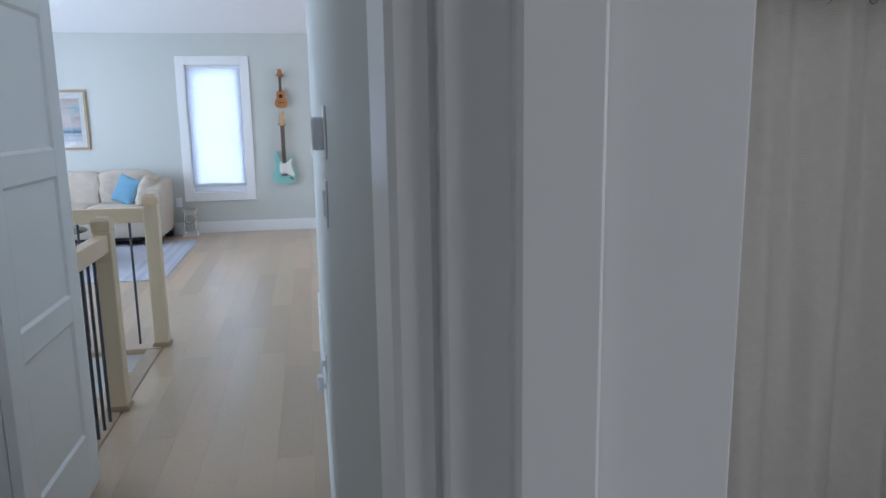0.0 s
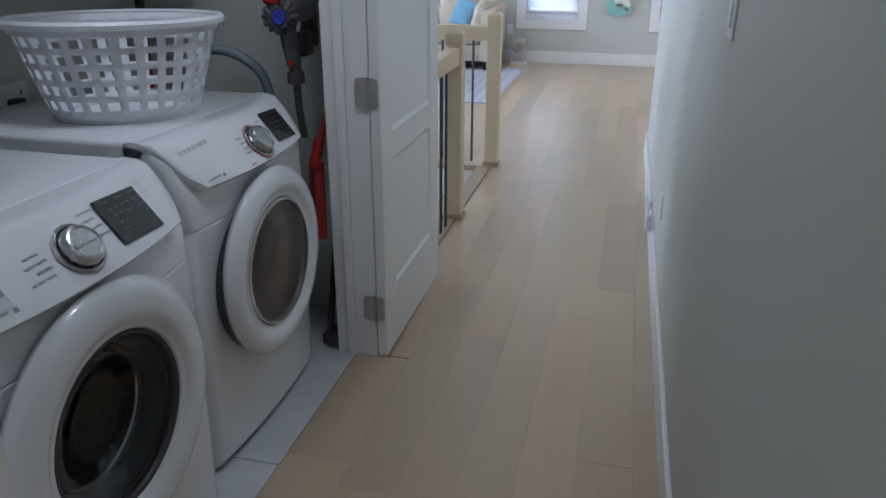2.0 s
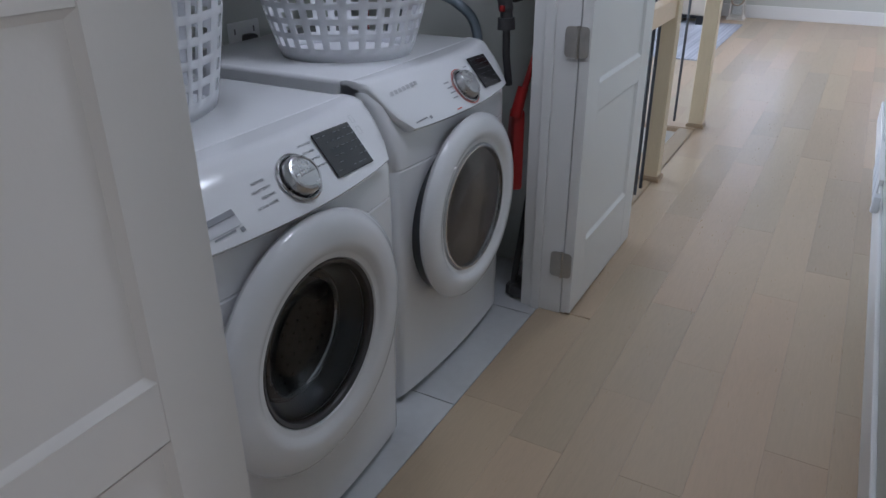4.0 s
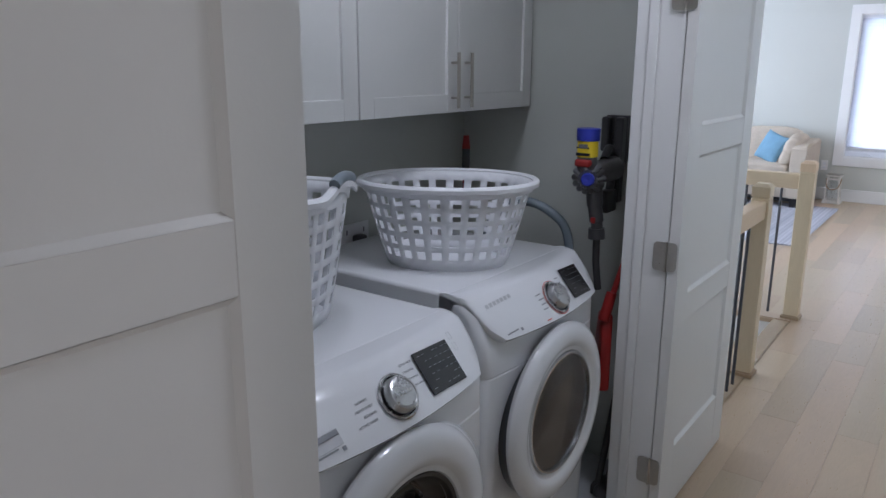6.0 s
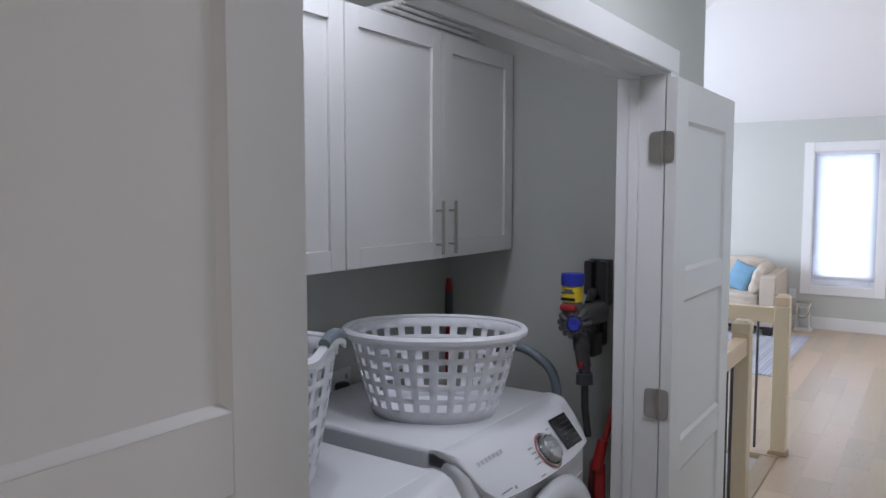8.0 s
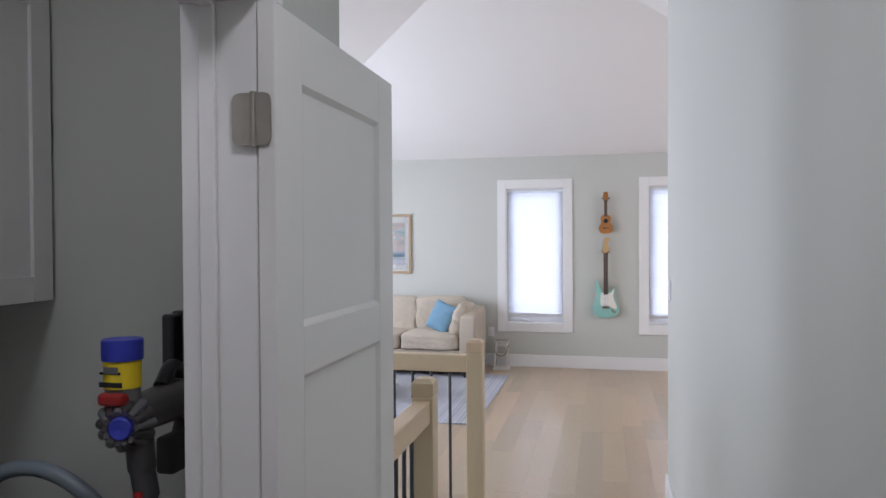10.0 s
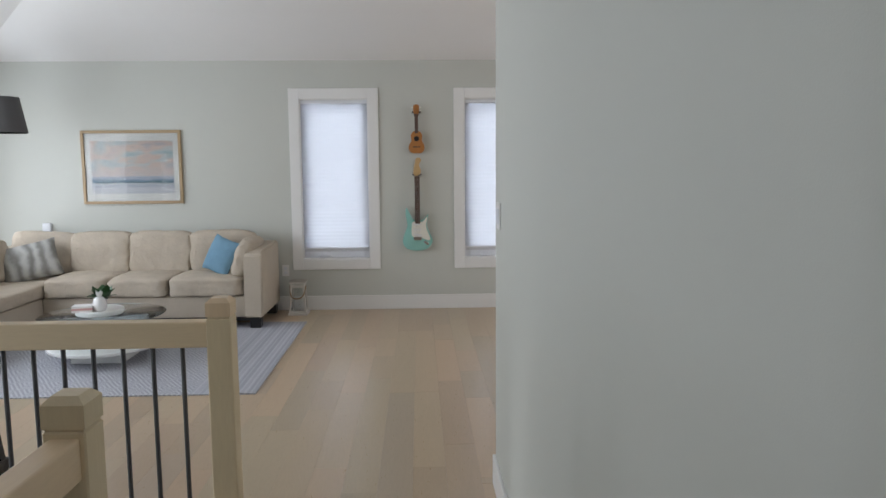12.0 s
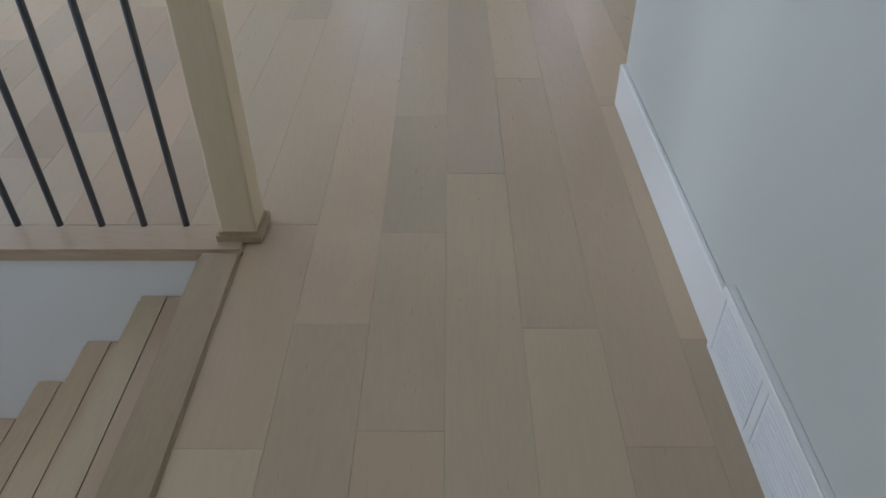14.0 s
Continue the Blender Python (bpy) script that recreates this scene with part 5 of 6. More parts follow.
tagged(part("area_rug", bm, rug_material(), smooth=True, m=pose(-1.535, 9.29, 0.0)), "woven blue grey rug with white diamond pattern", "rug")

table = thing("coffee_table", pose(-2.93, 9.13, 0.010), "round glass coffee table on a white pedestal", "coffee table")
part("foot", box(-0.20, 0.20, -0.16, 0.16, 0.0, 0.10, 0.004), LACQ, table, "white block foot")
part("lower_disc", lathe([(0.001, 0.0), (0.40, 0.0), (0.415, 0.012), (0.415, 0.028), (0.405, 0.034), (0.001, 0.034)], 64), LACQ, table, "white round lower shelf", smooth=True, m=pose(0, 0, 0.10))
part("column", cyl((0, 0, 0.13), (0, 0, 0.35), 0.13, 0.13, 36), LACQ, table, smooth=True)
part("glass_top", lathe([(0.001, 0.0), (0.462, 0.0), (0.469, 0.005), (0.462, 0.010), (0.001, 0.010)], 72), TGLASS, table, "round clear glass top", smooth=True, m=pose(0, 0, 0.352))
tz = 0.3725
tagged(part("round_tray", lathe([(0.001, 0.0), (0.172, 0.0), (0.178, 0.008), (0.178, 0.036), (0.172, 0.040), (0.168, 0.034), (0.001, 0.034)], 56), LACQ, smooth=True, m=pose(-2.955, 9.14, tz)),
       "round white tray on the glass table", "tray")
tz += 0.0345
bk = thing("book_stack", pose(-3.04, 9.045, tz, 0, 0, 12), "small stack of books on the white tray", "books", kind="")
for k, c in enumerate(((0.75, 0.70, 0.68), (0.62, 0.36, 0.34), (0.80, 0.78, 0.76))):
    part("book", box(-0.075, 0.075, -0.055, 0.055, 0.017 * k, 0.017 * k + 0.0165, 0.0015), material("book_cover", c, 0.6), bk)
vs = thing("pineapple_vase", pose(-2.925, 9.07, tz), "white ceramic pineapple ornament on the tray", "ornament")
bm = lathe([(0.001, 0.0), (0.034, 0.0), (0.050, 0.025), (0.054, 0.055), (0.047, 0.085), (0.030, 0.107), (0.018, 0.112), (0.001, 0.113)], 24)
for v in bm.verts:
    a = math.atan2(v.co.y, v.co.x)
    k = 1 + 0.05 * math.cos(8 * a + v.co.z * 130) * math.cos(8 * a - v.co.z * 130)
    v.co.x, v.co.y = v.co.x * k, v.co.y * k
part("body", bm, CERAMIC, vs, smooth=True)
for k in range(9):
    a, lift = 2 * math.pi * k / 9, (k % 3) * 0.010
    part("leaf", tube(spline([(0.008 * math.cos(a), 0.008 * math.sin(a), 0.108), (0.018 * math.cos(a), 0.018 * math.sin(a), 0.13 + lift), (0.026 * math.cos(a), 0.026 * math.sin(a), 0.14 + lift)], 3), [0.008, 0.008, 0.008, 0.007, 0.005, 0.004, 0.001], 6), CERAMIC, vs, smooth=True)
pl = thing("potted_plant", pose(-2.975, 9.235, tz), "small leafy green plant in a grey pot", "plant")
part("pot", lathe([(0.001, 0.0), (0.030, 0.0), (0.038, 0.075), (0.034, 0.075), (0.030, 0.06), (0.001, 0.06)], 28), material("lilac_pot", (0.45, 0.43, 0.47), 0.5), pl, smooth=True)
rg = random.Random(3)
for k in range(34):
    a, e, l = rg.uniform(0, 6.28), rg.uniform(0.3, 1.4), rg.uniform(0.08, 0.15)
    c = Vector((0.015 * math.cos(a), 0.015 * math.sin(a), 0.07))
    d = Vector((math.cos(a) * math.cos(e), math.sin(a) * math.cos(e), math.sin(e)))
    w = d.cross(Vector((0, 0, 1))).normalized() * l * 0.3
    bm = bmesh.new()
    n = 5
    rows = []
    for i in range(n + 1):
        s = i / n
        p = c + d * l * s + Vector((0, 0, -0.03 * s * s))
        ww = w * math.sin(math.pi * min(0.97, 0.06 + s * 0.94))
        rows.append([bm.verts.new(p - ww), bm.verts.new(p + Vector((0, 0, -0.004))), bm.verts.new(p + ww)])
    for p, q in zip(rows, rows[1:]):
        bm.faces.new((p[0], p[1], q[1], q[0]))
        bm.faces.new((p[1], p[2], q[2], q[1]))
    part("leaf", bm, LEAF, pl, smooth=True)

# picture
pic = thing("framed_picture", pose(-3.377, FAR - 0.0005, 1.523), "oak framed pastel seascape print under glass", "picture")
w, h, e = 0.508, 0.377, 0.030
for r in ((-w, w, h - e, h), (-w, w, -h, -h + e), (-w, -w + e, -h + e, h - e), (w - e, w, -h + e, h - e)):
    part("frame_bar", box(r[0], r[1], -0.028, 0.0, r[2], r[3], 0.002), OAKF, pic)
part("glass", box(-w + e - 0.004, w - e + 0.004, -0.021, -0.019, -h + e - 0.004, h - e + 0.004), sheet_glass("picture_glass", (0.985, 0.99, 0.985), 1.18), pic, "clear glazing")
part("mat_board", box(-w + e, w - e, -0.012, -0.002, -h + e, h - e), material("white_mat", (0.78, 0.78, 0.77), 0.8), pic, "white mat board")


def seascape():
    m = bpy.data.materials.new("pastel_seascape_print")
    m.use_nodes = True
    nt = m.node_tree
    L = nt.links.new
    b = nt.nodes["Principled BSDF"]
    b.inputs["Roughness"].default_value = 0.5
    tc, sp = nt.nodes.new("ShaderNodeTexCoord"), nt.nodes.new("ShaderNodeSeparateXYZ")
    L(tc.outputs["Object"], sp.inputs[0])
    n1 = nt.nodes.new("ShaderNodeTexNoise")
    n1.inputs["Scale"].default_value, n1.inputs["Detail"].default_value = 5.0, 5
    mp = nt.nodes.new("ShaderNodeMapping")
    mp.inputs["Scale"].default_value = (0.8, 1, 2.2)
    L(tc.outputs["Object"], mp.inputs[0])
    L(mp.outputs[0], n1.inputs[0])
    cl = nt.nodes.new("ShaderNodeValToRGB")
    cr = cl.color_ramp
    cr.elements[0].position, cr.elements[0].color = 0.34, (0.34, 0.46, 0.50, 1)
    cr.elements[1].position, cr.elements[1].color = 0.70, (0.42, 0.44, 0.47, 1)
    for p, c in ((0.45, (0.52, 0.55, 0.56)), (0.54, (0.66, 0.51, 0.45)), (0.61, (0.56, 0.47, 0.47))):
        q = cr.elements.new(p)
        q.color = (*c, 1)
    L(n1.outputs[0], cl.inputs[0])
    z = nt.nodes.new("ShaderNodeMapRange")
    z.inputs[1].default_value, z.inputs[2].default_value = -0.27, 0.27
    L(sp.outputs[2], z.inputs[0])
    n2 = nt.nodes.new("ShaderNodeTexNoise")
    n2.inputs["Scale"].default_value, n2.inputs["Detail"].default_value = 9.0, 5
    mp2 = nt.nodes.new("ShaderNodeMapping")
    mp2.inputs["Scale"].default_value = (0.5, 1, 4)
    L(tc.outputs["Object"], mp2.inputs[0])
    L(mp2.outputs[0], n2.inputs[0])
    jit = nt.nodes.new("ShaderNodeMath")
    jit.operation = "MULTIPLY_ADD"
    jit.inputs[1].default_value = 0.10
    L(n2.outputs[0], jit.inputs[0])
    L(z.outputs[0], jit.inputs[2])
    sea = nt.nodes.new("ShaderNodeValToRGB")
    sr = sea.color_ramp
    sr.elements[0].position, sr.elements[0].color = 0.05, (0.56, 0.58, 0.64, 1)
    sr.elements[1].position, sr.elements[1].color = 0.335, (0.40, 0.44, 0.55, 1)
    for p, c in ((0.14, (0.62, 0.63, 0.68)), (0.20, (0.42, 0.46, 0.55)), (0.235, (0.60, 0.62, 0.66)), (0.262, (0.07, 0.16, 0.20)), (0.30, (0.20, 0.29, 0.40))):
        q = sr.elements.new(p)
        q.color = (*c, 1)
    L(jit.outputs[0], sea.inputs[0])
    low = nt.nodes.new("ShaderNodeMapRange")
    low.inputs[1].default_value, low.inputs[2].default_value = 0.32, 0.55
    L(z.outputs[0], low.inputs[0])
    hz = nt.nodes.new("ShaderNodeMix")
    hz.data_type = "RGBA"
    hz.inputs["A"].default_value = (0.62, 0.54, 0.53, 1)
    L(low.outputs[0], hz.inputs["Factor"])
    L(cl.outputs[0], hz.inputs["B"])
    st = nt.nodes.new("ShaderNodeMath")
    st.operation = "GREATER_THAN"
    st.inputs[1].default_value = 0.325
    L(z.outputs[0], st.inputs[0])
    fin = nt.nodes.new("ShaderNodeMix")
    fin.data_type = "RGBA"
    L(st.outputs[0], fin.inputs["Factor"])
    L(sea.outputs[0], fin.inputs["A"])
    L(hz.outputs["Result"], fin.inputs["B"])
    L(fin.outputs["Result"], b.inputs["Base Color"])
    return m


part("print", box(-0.42, 0.42, -0.0145, -0.0125, -0.27, 0.27), seascape(), pic, "pastel seascape print")
pg = part("glazing", box(-w + e - 0.002, w - e + 0.002, -0.021, -0.018, -h + e - 0.002, h - e + 0.002), sheet_glass("picture_glass", (0.98, 0.98, 0.98), 1.17), pic)
pg.visible_shadow = False


# guitars: local x across, z up, the wall at y = 0, front towards -y
def outline(pts, n=6):
    """A closed smooth outline through a few control points."""
    c = [Vector((x, 0, z)) for x, z in pts]
    m = len(c)
    out = []
    for i in range(m):
        p0, p1, p2, p3 = c[i - 1], c[i], c[(i + 1) % m], c[(i + 2) % m]
        for k in range(n):
            t = k / n
            q = 0.5 * (2 * p1 + (p2 - p0) * t + (2 * p0 - 5 * p1 + 4 * p2 - p3) * t * t + (3 * p1 - p0 - 3 * p2 + p3) * t ** 3)
            out.append((q.x, q.z))
    return out


g = thing("electric_guitar", pose(-0.445, FAR - 0.03, 0.628), "seafoam green electric guitar hanging on the wall", "guitar")
body = outline([(0.0, 0.0), (0.10, 0.02), (0.155, 0.09), (0.143, 0.15), (0.112, 0.215), (0.098, 0.27), (0.108, 0.335), (0.113, 0.378), (0.098, 0.370), (0.070, 0.335), (0.035, 0.322), (-0.04, 0.325), (-0.070, 0.372), (-0.098, 0.432),
                (-0.118, 0.446), (-0.125, 0.395), (-0.114, 0.32), (-0.108, 0.26), (-0.128, 0.20), (-0.153, 0.13), (-0.150, 0.065), (-0.10, 0.015)])
part("body", prism(body, 0.044, 0.004, 2), AQUA, g, "glossy seafoam green body", smooth=True)
guard = outline([(-0.06, 0.16), (-0.062, 0.25), (-0.045, 0.305), (0.04, 0.30), (0.070, 0.322), (0.099, 0.355), (0.100, 0.325), (0.088, 0.275), (0.097, 0.22), (0.122, 0.16), (0.13, 0.115), (0.075, 0.12), (0.035, 0.14), (-0.02, 0.145)])
part("pickguard", prism(guard, 0.003), CREAM, g, "cream pickguard", m=pose(0, -0.0445, 0))
for k, (z, t) in enumerate(((0.275, 0), (0.222, 0), (0.168, 9))):
    part("pickup", box(-0.042, 0.042, -0.008, 0.0, -0.009, 0.009, 0.004, 2), CERAMIC, g, smooth=True, m=pose(0, -0.0475, z, 0, t, 0))
part("bridge", box(-0.042, 0.042, -0.064, -0.0445, 0.112, 0.148, 0.003), CHROME, g, "chrome bridge")
part("jack_plate", box(-0.035, 0.02, -0.052, -0.0445, -0.012, 0.012, 0.005, 2), CHROME, g, m=pose(0.098, 0, 0.078, 0, 35, 0))
for x, z in ((0.075, 0.195), (0.094, 0.155), (0.108, 0.118)):
    part("knob", cyl((x, -0.046, z), (x, -0.062, z), 0.011, 0.009, 16), CREAM, g, smooth=True)
part("neck", box(-0.026, 0.026, -0.055, -0.030, 0.29, 0.775, 0.004), BLONDE, g, "maple neck", smooth=True)
fb = part("fretboard", box(-0.0265, 0.0265, -0.062, -0.055, 0.285, 0.778, 0.001), ROSEW, g, "dark fretboard")
for k in range(21):
    z = 0.13 + 0.645 * 2 ** (-(k + 1) / 12.0)
    part("fret", box(-0.0262, 0.0262, -0.0632, -0.062, z - 0.0008, z + 0.0008), CHROME, fb)
head = outline([(-0.020, 0.775), (-0.034, 0.80), (-0.036, 0.825), (-0.024, 0.90), (-0.012, 0.955), (0.012, 0.97), (0.036, 0.962), (0.044, 0.935), (0.030, 0.915), (0.024, 0.885), (0.038, 0.85), (0.040, 0.82), (0.022, 0.79)])
hd = part("headstock", prism(head, 0.015, 0.003), BLONDE, g, "blond headstock", smooth=True, m=pose(0, -0.032, 0))
for k in range(6):
    z = 0.815 + 0.024 * k
    x = -0.036 + 0.0035 * k
    part("tuner", boxes((x - 0.014, x - 0.002, -0.010, -0.004, z - 0.006, z + 0.006), bevel=0.002), CHROME, hd)
for k in range(6):
    part("string", cyl((-0.02 + 0.008 * k, -0.0645, 0.13), (-0.016 + 0.0064 * k, -0.0645, 0.785), 0.0005, seg=6), CHROME, g)
hg = thing("guitar_hanger", pose(-0.445, FAR - 0.0005, 1.418), "black padded guitar wall hanger", "wall hanger", "instrument hangers")
part("plate", box(-0.025, 0.025, -0.012, 0, -0.03, 0.03, 0.004), PLASTD, hg)
for s in (-1, 1):
    part("prong", tube([(s * 0.012, -0.012, 0.0), (s * 0.040, -0.04, 0.0), (s * 0.040, -0.085, 0.006)], 0.008, 10), PLASTD, hg, smooth=True)

uk = thing("ukulele", pose(-0.445, FAR - 0.025, 1.640), "small mahogany ukulele hanging on the wall", "ukulele")
ub = outline([(0.0, 0.0), (0.055, 0.008), (0.082, 0.05), (0.074, 0.095), (0.055, 0.128), (0.058, 0.165), (0.058, 0.19), (0.035, 0.222), (0.0, 0.228), (-0.035, 0.222), (-0.058, 0.19), (-0.058, 0.165), (-0.055, 0.128), (-0.074, 0.095), (-0.082, 0.05), (-0.055, 0.008)])
part("body", prism(ub, 0.058, 0.004), KOA, uk, "glossy brown body", smooth=True)
part("sound_hole", cyl((0, -0.0585, 0.150), (0, -0.060, 0.150), 0.024, seg=28), BLACKW, uk, "dark sound hole")
part("rosette", turned_x([(0.0, 0.028), (0.0015, 0.027), (0.0015, 0.0245), (0.0, 0.024)], 36), ROSEW, uk, m=pose(0, -0.0585, 0.150, 0, 0, -90))
part("bridge", box(-0.038, 0.038, -0.066, -0.058, 0.060, 0.072, 0.002), ROSEW, uk)
part("neck", box(-0.018, 0.018, -0.052, -0.030, 0.225, 0.40, 0.004), KOA, uk, smooth=True)
part("fretboard", box(-0.018, 0.018, -0.060, -0.052, 0.205, 0.402, 0.001), ROSEW, uk)
part("headstock", prism(outline([(-0.018, 0.40), (-0.030, 0.43), (-0.030, 0.48), (-0.015, 0.497), (0.015, 0.497), (0.030, 0.48), (0.030, 0.43), (0.018, 0.40)]), 0.014, 0.002), KOA, uk, smooth=True, m=pose(0, -0.034, 0))
for s in (-1, 1):
    for z in (0.432, 0.466):
        part("tuner", tube([(s * 0.028, -0.042, z), (s * 0.05, -0.042, z + 0.003)], 0.0055, 8), CREAM, uk, smooth=True)
hg2 = copy_thing(hg, pose(-0.445, FAR - 0.0005, 2.058))
hg2["label"] = "small black ukulele wall hanger"

# lantern
ln = thing("lantern", pose(-1.682, 10.86, 0.0), "tapered whitewashed wooden lantern with a rope handle", "lantern")
b0, b1, H = 0.088, 0.066, 0.325
part("base", box(-b0 - 0.012, b0 + 0.012, -b0 - 0.012, b0 + 0.012, 0.0, 0.022, 0.003), WHITEW, ln)
for sx in (-1, 1):
    for sy in (-1, 1):
        part("corner_post", tube([(sx * b0 * 0.9, sy * b0 * 0.9, 0.02), (sx * b1 * 0.9, sy * b1 * 0.9, H)], 0.0115, 4), WHITEW, ln)
for sx, sy in ((1, 0), (-1, 0), (0, 1), (0, -1)):
    bm = bmesh.new()
    q = [bm.verts.new(((b0 * 0.86 * sx if sx else b0 * 0.8 * k), (b0 * 0.86 * sy if sy else b0 * 0.8 * k), 0.025)) for k in (-1, 1)]
    q += [bm.verts.new(((b1 * 0.86 * sx if sx else b1 * 0.8 * k), (b1 * 0.86 * sy if sy else b1 * 0.8 * k), H - 0.005)) for k in (1, -1)]
    bm.faces.new(q)
    pn = part("pane", bm, THINGLASS, ln, "clear glass pane")
    so = pn.modifiers.new("thickness", "SOLIDIFY")
    so.thickness = 0.002
    for z, bb in ((0.035, b0 * 0.86), (H - 0.03, b1 * 0.88)):
        part("cross_bar", box(*((sx * bb - 0.009, sx * bb + 0.009, -bb, bb) if sx else (-bb, bb, sy * bb - 0.009, sy * bb + 0.009)), z - 0.012, z + 0.012, 0.002), WHITEW, ln)
part("roof", boxes((-b1 - 0.014, b1 + 0.014, -b1 - 0.014, b1 + 0.014, H, H + 0.018), bevel=0.003), WHITEW, ln)
part("roof_plate", boxes((-b1 - 0.020, b1 + 0.020, -b1 - 0.020, b1 + 0.020, H + 0.018, H + 0.024), bevel=0.002), NICKEL, ln, "metal roof plate")
part("rope_handle", tube(spline([(-b1 - 0.016, -0.02, H - 0.03), (-0.06, -b1 - 0.03, H - 0.12), (0.0, -b1 - 0.045, H - 0.15), (0.06, -b1 - 0.03, H - 0.12), (b1 + 0.016, -0.02, H - 0.03)], 8), 0.007, 10), ROPE, ln, "jute rope handle", smooth=True)

# arc floor lamp behind the sofa corner
fl = thing("floor_lamp", pose(-4.74, 10.19, 0.0), "arched floor lamp with a grey drum shade", "floor lamp")
part("base", lathe([(0.001, 0.0), (0.13, 0.0), (0.135, 0.012), (0.12, 0.02), (0.001, 0.022)], 36), IRON, fl, smooth=True)
part("pole", tube(spline([(0, 0, 0.015), (0.0, 0, 0.95), (0.0, 0, 1.2), (-0.055, 0, 1.55), (0.03, 0, 1.86), (0.10, 0, 2.07), (0.18, 0, 2.10), (0.52, 0, 2.13)], 6), 0.008, 10), IRON, fl, "bent dark metal pole", smooth=True)
part("sleeve", cyl((0, 0, 0.80), (0, 0, 1.03), 0.013, seg=12), BLACKW, fl, smooth=True)
sh = lathe([(0.226, 0.0), (0.172, 0.318), (0.170, 0.318), (0.224, 0.0)], 56)
part("shade", sh, SHADE, fl, "dark grey fabric shade", smooth=True, m=pose(0.53, 0, 1.84))
part("lining", lathe([(0.2225, 0.001), (0.1685, 0.317)], 56), SHADE_IN, fl, "white shade lining", smooth=True, m=pose(0.53, 0, 1.84))
part("spider", boxes((-0.17, 0.17, -0.004, 0.004, 0.285, 0.291), (-0.004, 0.004, -0.17, 0.17, 0.285, 0.291)), IRON, fl, m=pose(0.53, 0, 1.84))

# black ladder shelf by the stairs
ls = thing("ladder_shelf", pose(0, 0, 0), "black stained leaning ladder shelf behind the stair railing", "shelf")
for y in (6.24, 6.66):
    part("front_rail", tube([(-2.33, y, 0.004), (-2.60, y, 1.72)], 0.022, 4), BLACKW, ls)
    part("rear_rail", box(-2.70, -2.665, y - 0.015, y + 0.015, 0.0, 1.72, 0.002), BLACKW, ls)
for z, x in ((0.16, -2.345), (0.485, -2.400), (0.83, -2.455), (1.15, -2.508), (1.48, -2.555)):
    part("shelf", box(-2.66, x + 0.005, 6.20, 6.70, z - 0.012, z + 0.006, 0.002), BLACKW, ls)
    part("shelf_lip", box(x - 0.012, x + 0.006, 6.20, 6.70, z - 0.030, z + 0.022, 0.002), BLACKW, ls)

# ---- plates, outlets and the heating grille ----
def plate(name, y, z, w, h, label, parts=(), m=None):
    t = thing(name, TWIST @ pose(RW0 - 0.0005, y, z), label, "wall plate", kind="structure")
    part("plate", box(-0.006, 0.0, -w / 2, w / 2, -h / 2, h / 2, 0.002), TRIM, t)
    for r in parts:
        part("rocker", box(*r, 0.002), VINYL, t)
    return t


plate("light_switch", 6.555, 1.285, 0.118, 0.118, "white double rocker light switch on the hall wall", ((-0.010, -0.004, -0.04, -0.006, -0.034, 0.034), (-0.010, -0.004, 0.006, 0.04, -0.034, 0.034)))
plate("light_switch", 2.79, 1.315, 0.075, 0.118, "white rocker light switch on the hall wall", ((-0.011, -0.004, -0.017, 0.017, -0.034, 0.034),))
th = thing("thermostat", TWIST @ pose(RW0 - 0.0005, 2.68, 1.495), "white wall thermostat with a grey face", "thermostat")
part("back_plate", box(-0.006, 0, -0.065, 0.065, -0.06, 0.06, 0.002), TRIM, th)
part("case", box(-0.032, -0.006, -0.052, 0.052, -0.040, 0.036, 0.005, 2), VINYL, th, smooth=True)
part("screen", box(-0.0335, -0.032, -0.035, 0.035, -0.015, 0.025), INKL, th, "grey display")
plate("wall_outlet", 4.24, 0.385, 0.075, 0.118, "white wall outlet low on the hall wall", ((-0.009, -0.004, -0.017, 0.017, -0.034, 0.034),))
nl = tagged(part("night_light", box(-0.032, 0.0, -0.026, 0.026, -0.04, 0.04, 0.008, 2), VINYL, smooth=True, m=TWIST @ pose(RW0 - 0.0155, 4.62, 0.16)), "small white plug-in box above the baseboard", "night light")

vt = thing("floor_vent", TWIST @ pose(RW0, 0, 0), "white metal baseboard heating grille", "vent", kind="structure")
part("case", boxes((-0.0205, -0.0152, 4.93, 5.615, 0.0, 0.172), (-0.0152, 0.0, 4.93, 5.615, 0.1405, 0.172), bevel=0.002), TRIM, vt)
for k in range(3):
    y0 = 5.590 - 0.235 * k
    for q in range(11):
        part("slot", box(-0.0217, -0.0203, y0 - 0.215 + 0.012, y0 - 0.012, 0.030 + 0.0115 * q, 0.0335 + 0.0115 * q), VINYL, vt)
    for y in (y0, y0 - 0.205):
        part("slot", box(-0.0221, -0.0203, y - 0.003, y + 0.003, 0.02, 0.155), VINYL, vt)

fo = thing("wall_outlet", pose(-1.843, FAR - 0.0005, 0.425), "white wall outlet beside the sofa", "wall plate", kind="structure")
part("plate", box(-0.037, 0.037, -0.006, 0, -0.06, 0.06, 0.002), TRIM, fo)
for z in (-0.022, 0.022):
    part("socket", box(-0.016, 0.016, -0.009, -0.004, z - 0.015, z + 0.015, 0.003), VINYL, fo)
sb = thing("wall_box", pose(-4.28, FAR - 0.0005, 0.905), "small white device on the wall above the sofa", "wall device")
part("case", box(-0.045, 0.045, -0.035, 0, -0.05, 0.05, 0.008, 2), VINYL, sb, smooth=True)

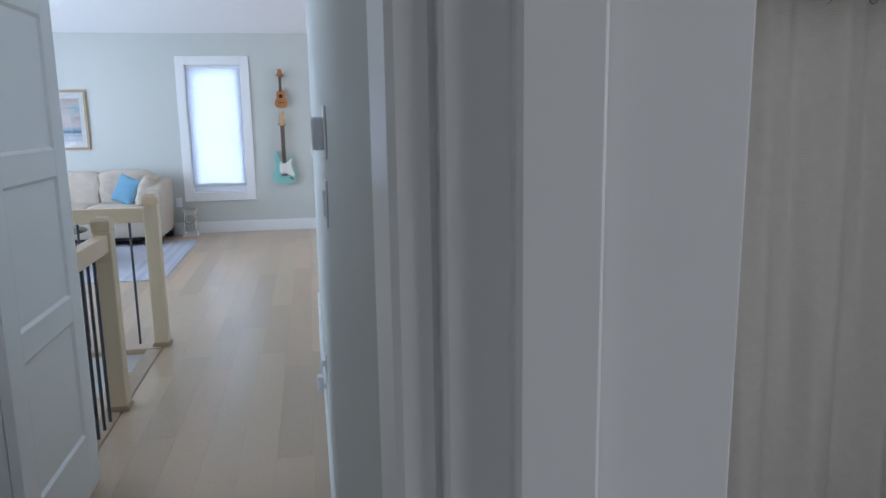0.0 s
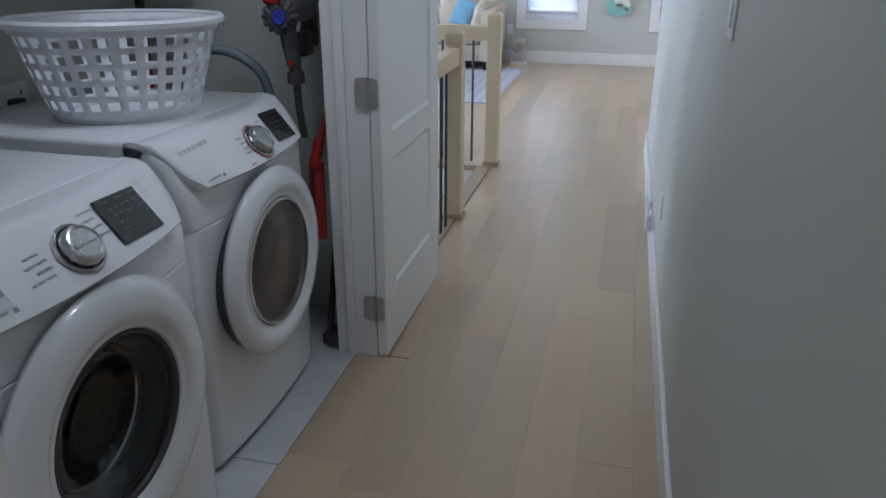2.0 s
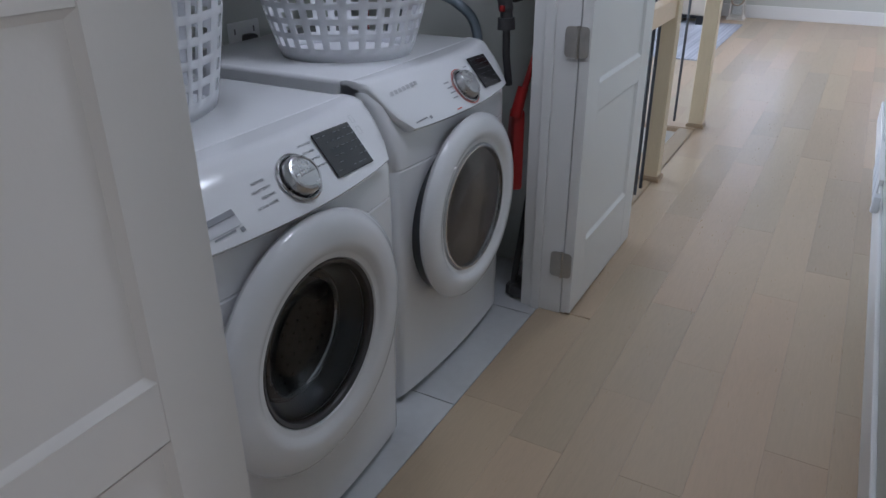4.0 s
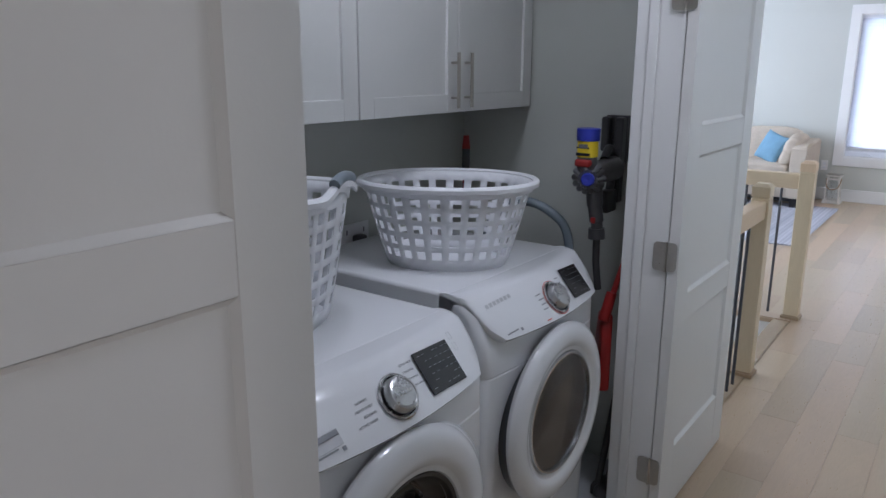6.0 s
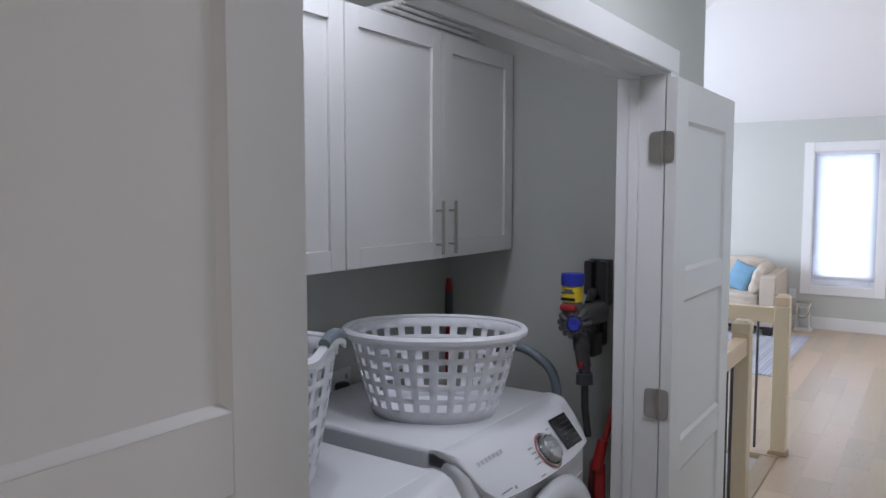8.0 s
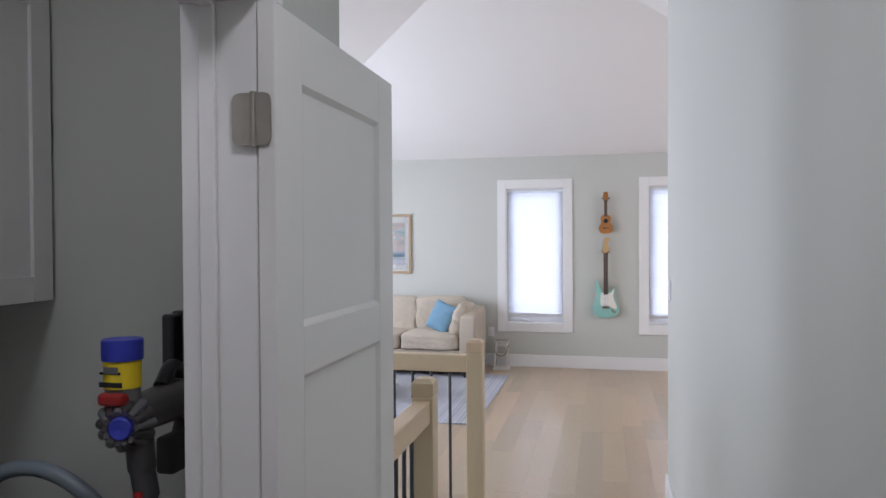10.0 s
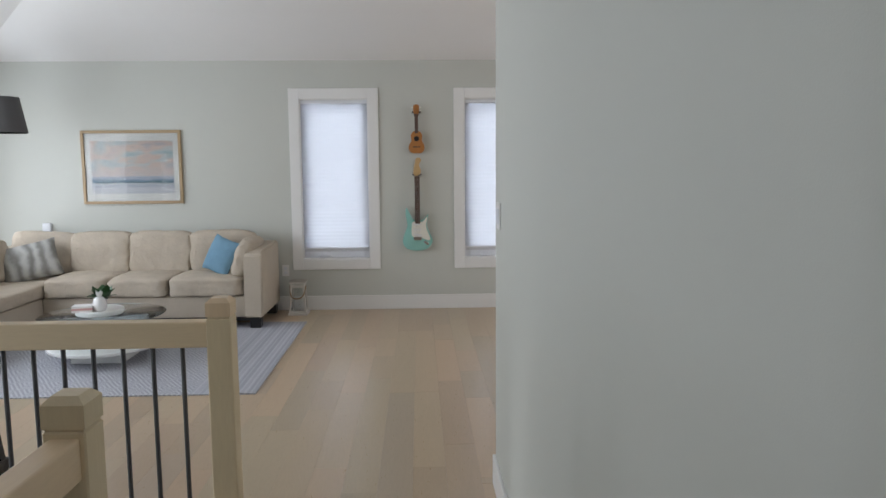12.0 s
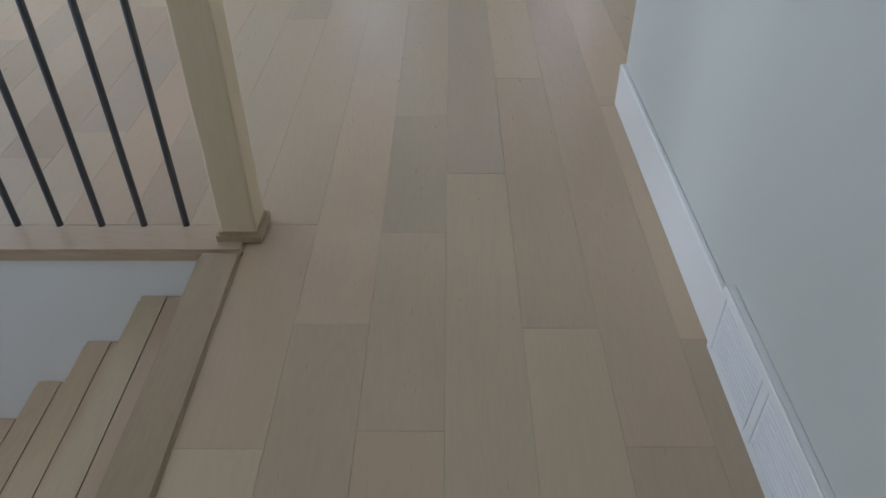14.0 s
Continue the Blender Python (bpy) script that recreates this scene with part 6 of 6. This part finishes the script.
# shower curtain in the bathroom
def curtain(x0, x1, y, z0, z1):
    bm = bmesh.new()
    n, rows = 150, 8
    g_ = []
    for j in range(rows + 1):
        z = z0 + (z1 - z0) * j / rows
        g_.append([bm.verts.new((x0 + (x1 - x0) * i / n, y + 0.035 * math.sin(i * 0.33 + 0.3 * math.sin(i * 0.09)) * (0.7 + 0.3 * (1 - j / rows)) + 0.006 * math.sin(i * 0.9 + j), z)) for i in range(n + 1)])
    for a, b in zip(g_, g_[1:]):
        for i in range(n):
            bm.faces.new((a[i], a[i + 1], b[i + 1], b[i]))
    return bm


def woven():
    m = material("cream_seersucker", (0.74, 0.71, 0.66), 0.9, vary=0.04, scale=30, spec=0.1)
    nt = m.node_tree
    b = nt.nodes["Principled BSDF"]
    tc, mp, nz, bp = nt.nodes.new("ShaderNodeTexCoord"), nt.nodes.new("ShaderNodeMapping"), nt.nodes.new("ShaderNodeTexNoise"), nt.nodes.new("ShaderNodeBump")
    mp.inputs["Scale"].default_value = (30, 30, 160)
    nz.inputs["Scale"].default_value, nz.inputs["Detail"].default_value = 1.6, 3
    bp.inputs["Strength"].default_value, bp.inputs["Distance"].default_value = 0.6, 0.004
    nt.links.new(tc.outputs["Object"], mp.inputs[0])
    nt.links.new(mp.outputs[0], nz.inputs[0])
    nt.links.new(nz.outputs[0], bp.inputs["Height"])
    nt.links.new(bp.outputs[0], b.inputs["Normal"])
    return m


sc = thing("shower_curtain", pose(0, 0, 0), "cream seersucker shower curtain hanging in folds", "curtain")
cl_ = part("cloth", curtain(0.15, 1.88, 2.85, 0.12, 1.835), woven(), sc, smooth=True)
so = cl_.modifiers.new("thickness", "SOLIDIFY")
so.thickness = 0.002
part("rod", cyl((0.08, 2.85, 1.866), (1.9, 2.85, 1.866), 0.0125, seg=16), CHROME, sc, smooth=True)
for k in range(12):
    part("ring", tube([(0.2 + 0.145 * k, 2.85 + 0.022 * math.cos(a), 1.85 + 0.03 * math.sin(a)) for a in np.linspace(0, 5.9, 14)], 0.002, 6), CHROME, sc, smooth=True)

# flush ceiling lights
for nm, x, y, z in (("ceiling_light", -0.56, 2.7, HALLTOP), ("ceiling_light", -1.5, 2.42, 2.6)):
    cl = thing(nm, pose(x, y, z), "flush white disc ceiling light", "ceiling light", "ceiling lights")
    part("rim", lathe([(0.001, -0.001), (0.165, -0.001), (0.165, -0.03), (0.150, -0.03), (0.150, -0.006), (0.001, -0.006)], 40), TRIM, cl, smooth=True)

# ---- floor pieces, last ----
def plank_mesh(w, l):
    """One board, its top edges eased."""
    e, t = 0.0006, 0.018
    bm = bmesh.new()
    lo = [bm.verts.new((x, y, -t)) for x, y in ((0, 0), (w, 0), (w, l), (0, l))]
    mid = [bm.verts.new((x, y, -e)) for x, y in ((0, 0), (w, 0), (w, l), (0, l))]
    hi = [bm.verts.new((x, y, 0)) for x, y in ((e, e), (w - e, e), (w - e, l - e), (e, l - e))]
    for a, b in ((lo, mid), (mid, hi)):
        for k in range(4):
            bm.faces.new((a[k], a[(k + 1) % 4], b[(k + 1) % 4], b[k]))
    bm.faces.new(hi)
    return bm


floor = structure("floor", boxes((LW1 - 0.09, RW1, -1.85, 6.1, -0.06, -0.019), (WEST - 0.1, EAST + 0.1, 6.1, FAR + 0.1, -0.06, -0.019)), GROUT,
                  "pale oak plank floor with a matt finish", "floor")
rng = random.Random(11)
PW = 0.1655
# end joints of the boards in the hall's rows
HALL_JOINTS = {0: (2.88, 4.115, 5.359, 7.20, 8.385), 1: (3.818, 5.667, 6.903), 2: (3.203, 4.45, 6.288, 8.13), 3: (3.556, 5.393, 6.011), 4: (2.592, 3.835, 4.455, 5.679, 6.916), 5: (5.352,)}


def row_of_planks(x0, x1, y0, y1, joints):
    a = list(joints)
    while a[-1] < y1:
        a.append(a[-1] + rng.choice((0.618, 1.235, 1.235, 1.85)))
    while a[0] > y0:
        a.insert(0, a[0] - rng.choice((0.618, 1.235, 1.235, 1.85)))
    for p, q in zip(a, a[1:]):
        grey = abs(p - 6.288) < 1e-6 or (rng.random() < 0.06 and x1 < -1.2)
        p, q = max(p, y0), min(q, y1)
        if q - p > 0.02:
            part("plank", plank_mesh(x1 - x0 - 0.0003, q - p - 0.0004), PLANK_GREY if grey else PLANK, floor, m=pose(x0 + 0.00015, p, rng.uniform(-0.0002, 0.0001)))


for k in range(-16, 27):
    x1 = -0.1405 - PW * k
    x0 = x1 - PW
    if 0 <= k <= 4:
        row_of_planks(x0, x1, -1.7, FAR - 0.001, HALL_JOINTS[k])
    elif k == 5:
        row_of_planks(-1.135, x1, -1.7, 1.654, (0.6,))
        row_of_planks(-1.172, x1, 1.655, 3.3235, (2.7,))
        row_of_planks(-1.135, x1, 3.3245, 6.043, HALL_JOINTS[k])
        row_of_planks(x0, x1, 6.044, FAR - 0.001, (6.584,))
    elif k == -1:
        row_of_planks(x0, RW0 - 0.001, -1.7, 6.696, (4.4,))
        row_of_planks(x0, x1, 6.697, FAR - 0.001, (8.0,))
    else:
        row_of_planks(max(x0, WEST), min(x1, EAST), 6.697 if k < 0 else 6.044, FAR - 0.001, (6.8 + rng.uniform(-0.6, 1.2),))

closet_floor = structure("floor_closet", box(-2.13, -1.172, 1.42, 3.64, -0.06, -0.012), GROUT, "grey marble tile floor of the laundry closet", "floor")
for i in range(4):
    for j in range(5):
        x0, y0 = max(-2.13, -1.476 - 0.304 * i), 1.42 + 0.61 * j - (0.3 if i % 2 else 0)
        x1, y1 = -1.174 - 0.304 * i, min(3.64, y0 + 0.607)
        y0 = max(y0, 1.42)
        if y1 - y0 > 0.03 and x1 - x0 > 0.02:
            part("tile", plank_mesh(x1 - x0, y1 - y0), TILE, closet_floor, m=pose(x0, y0, 0.0))
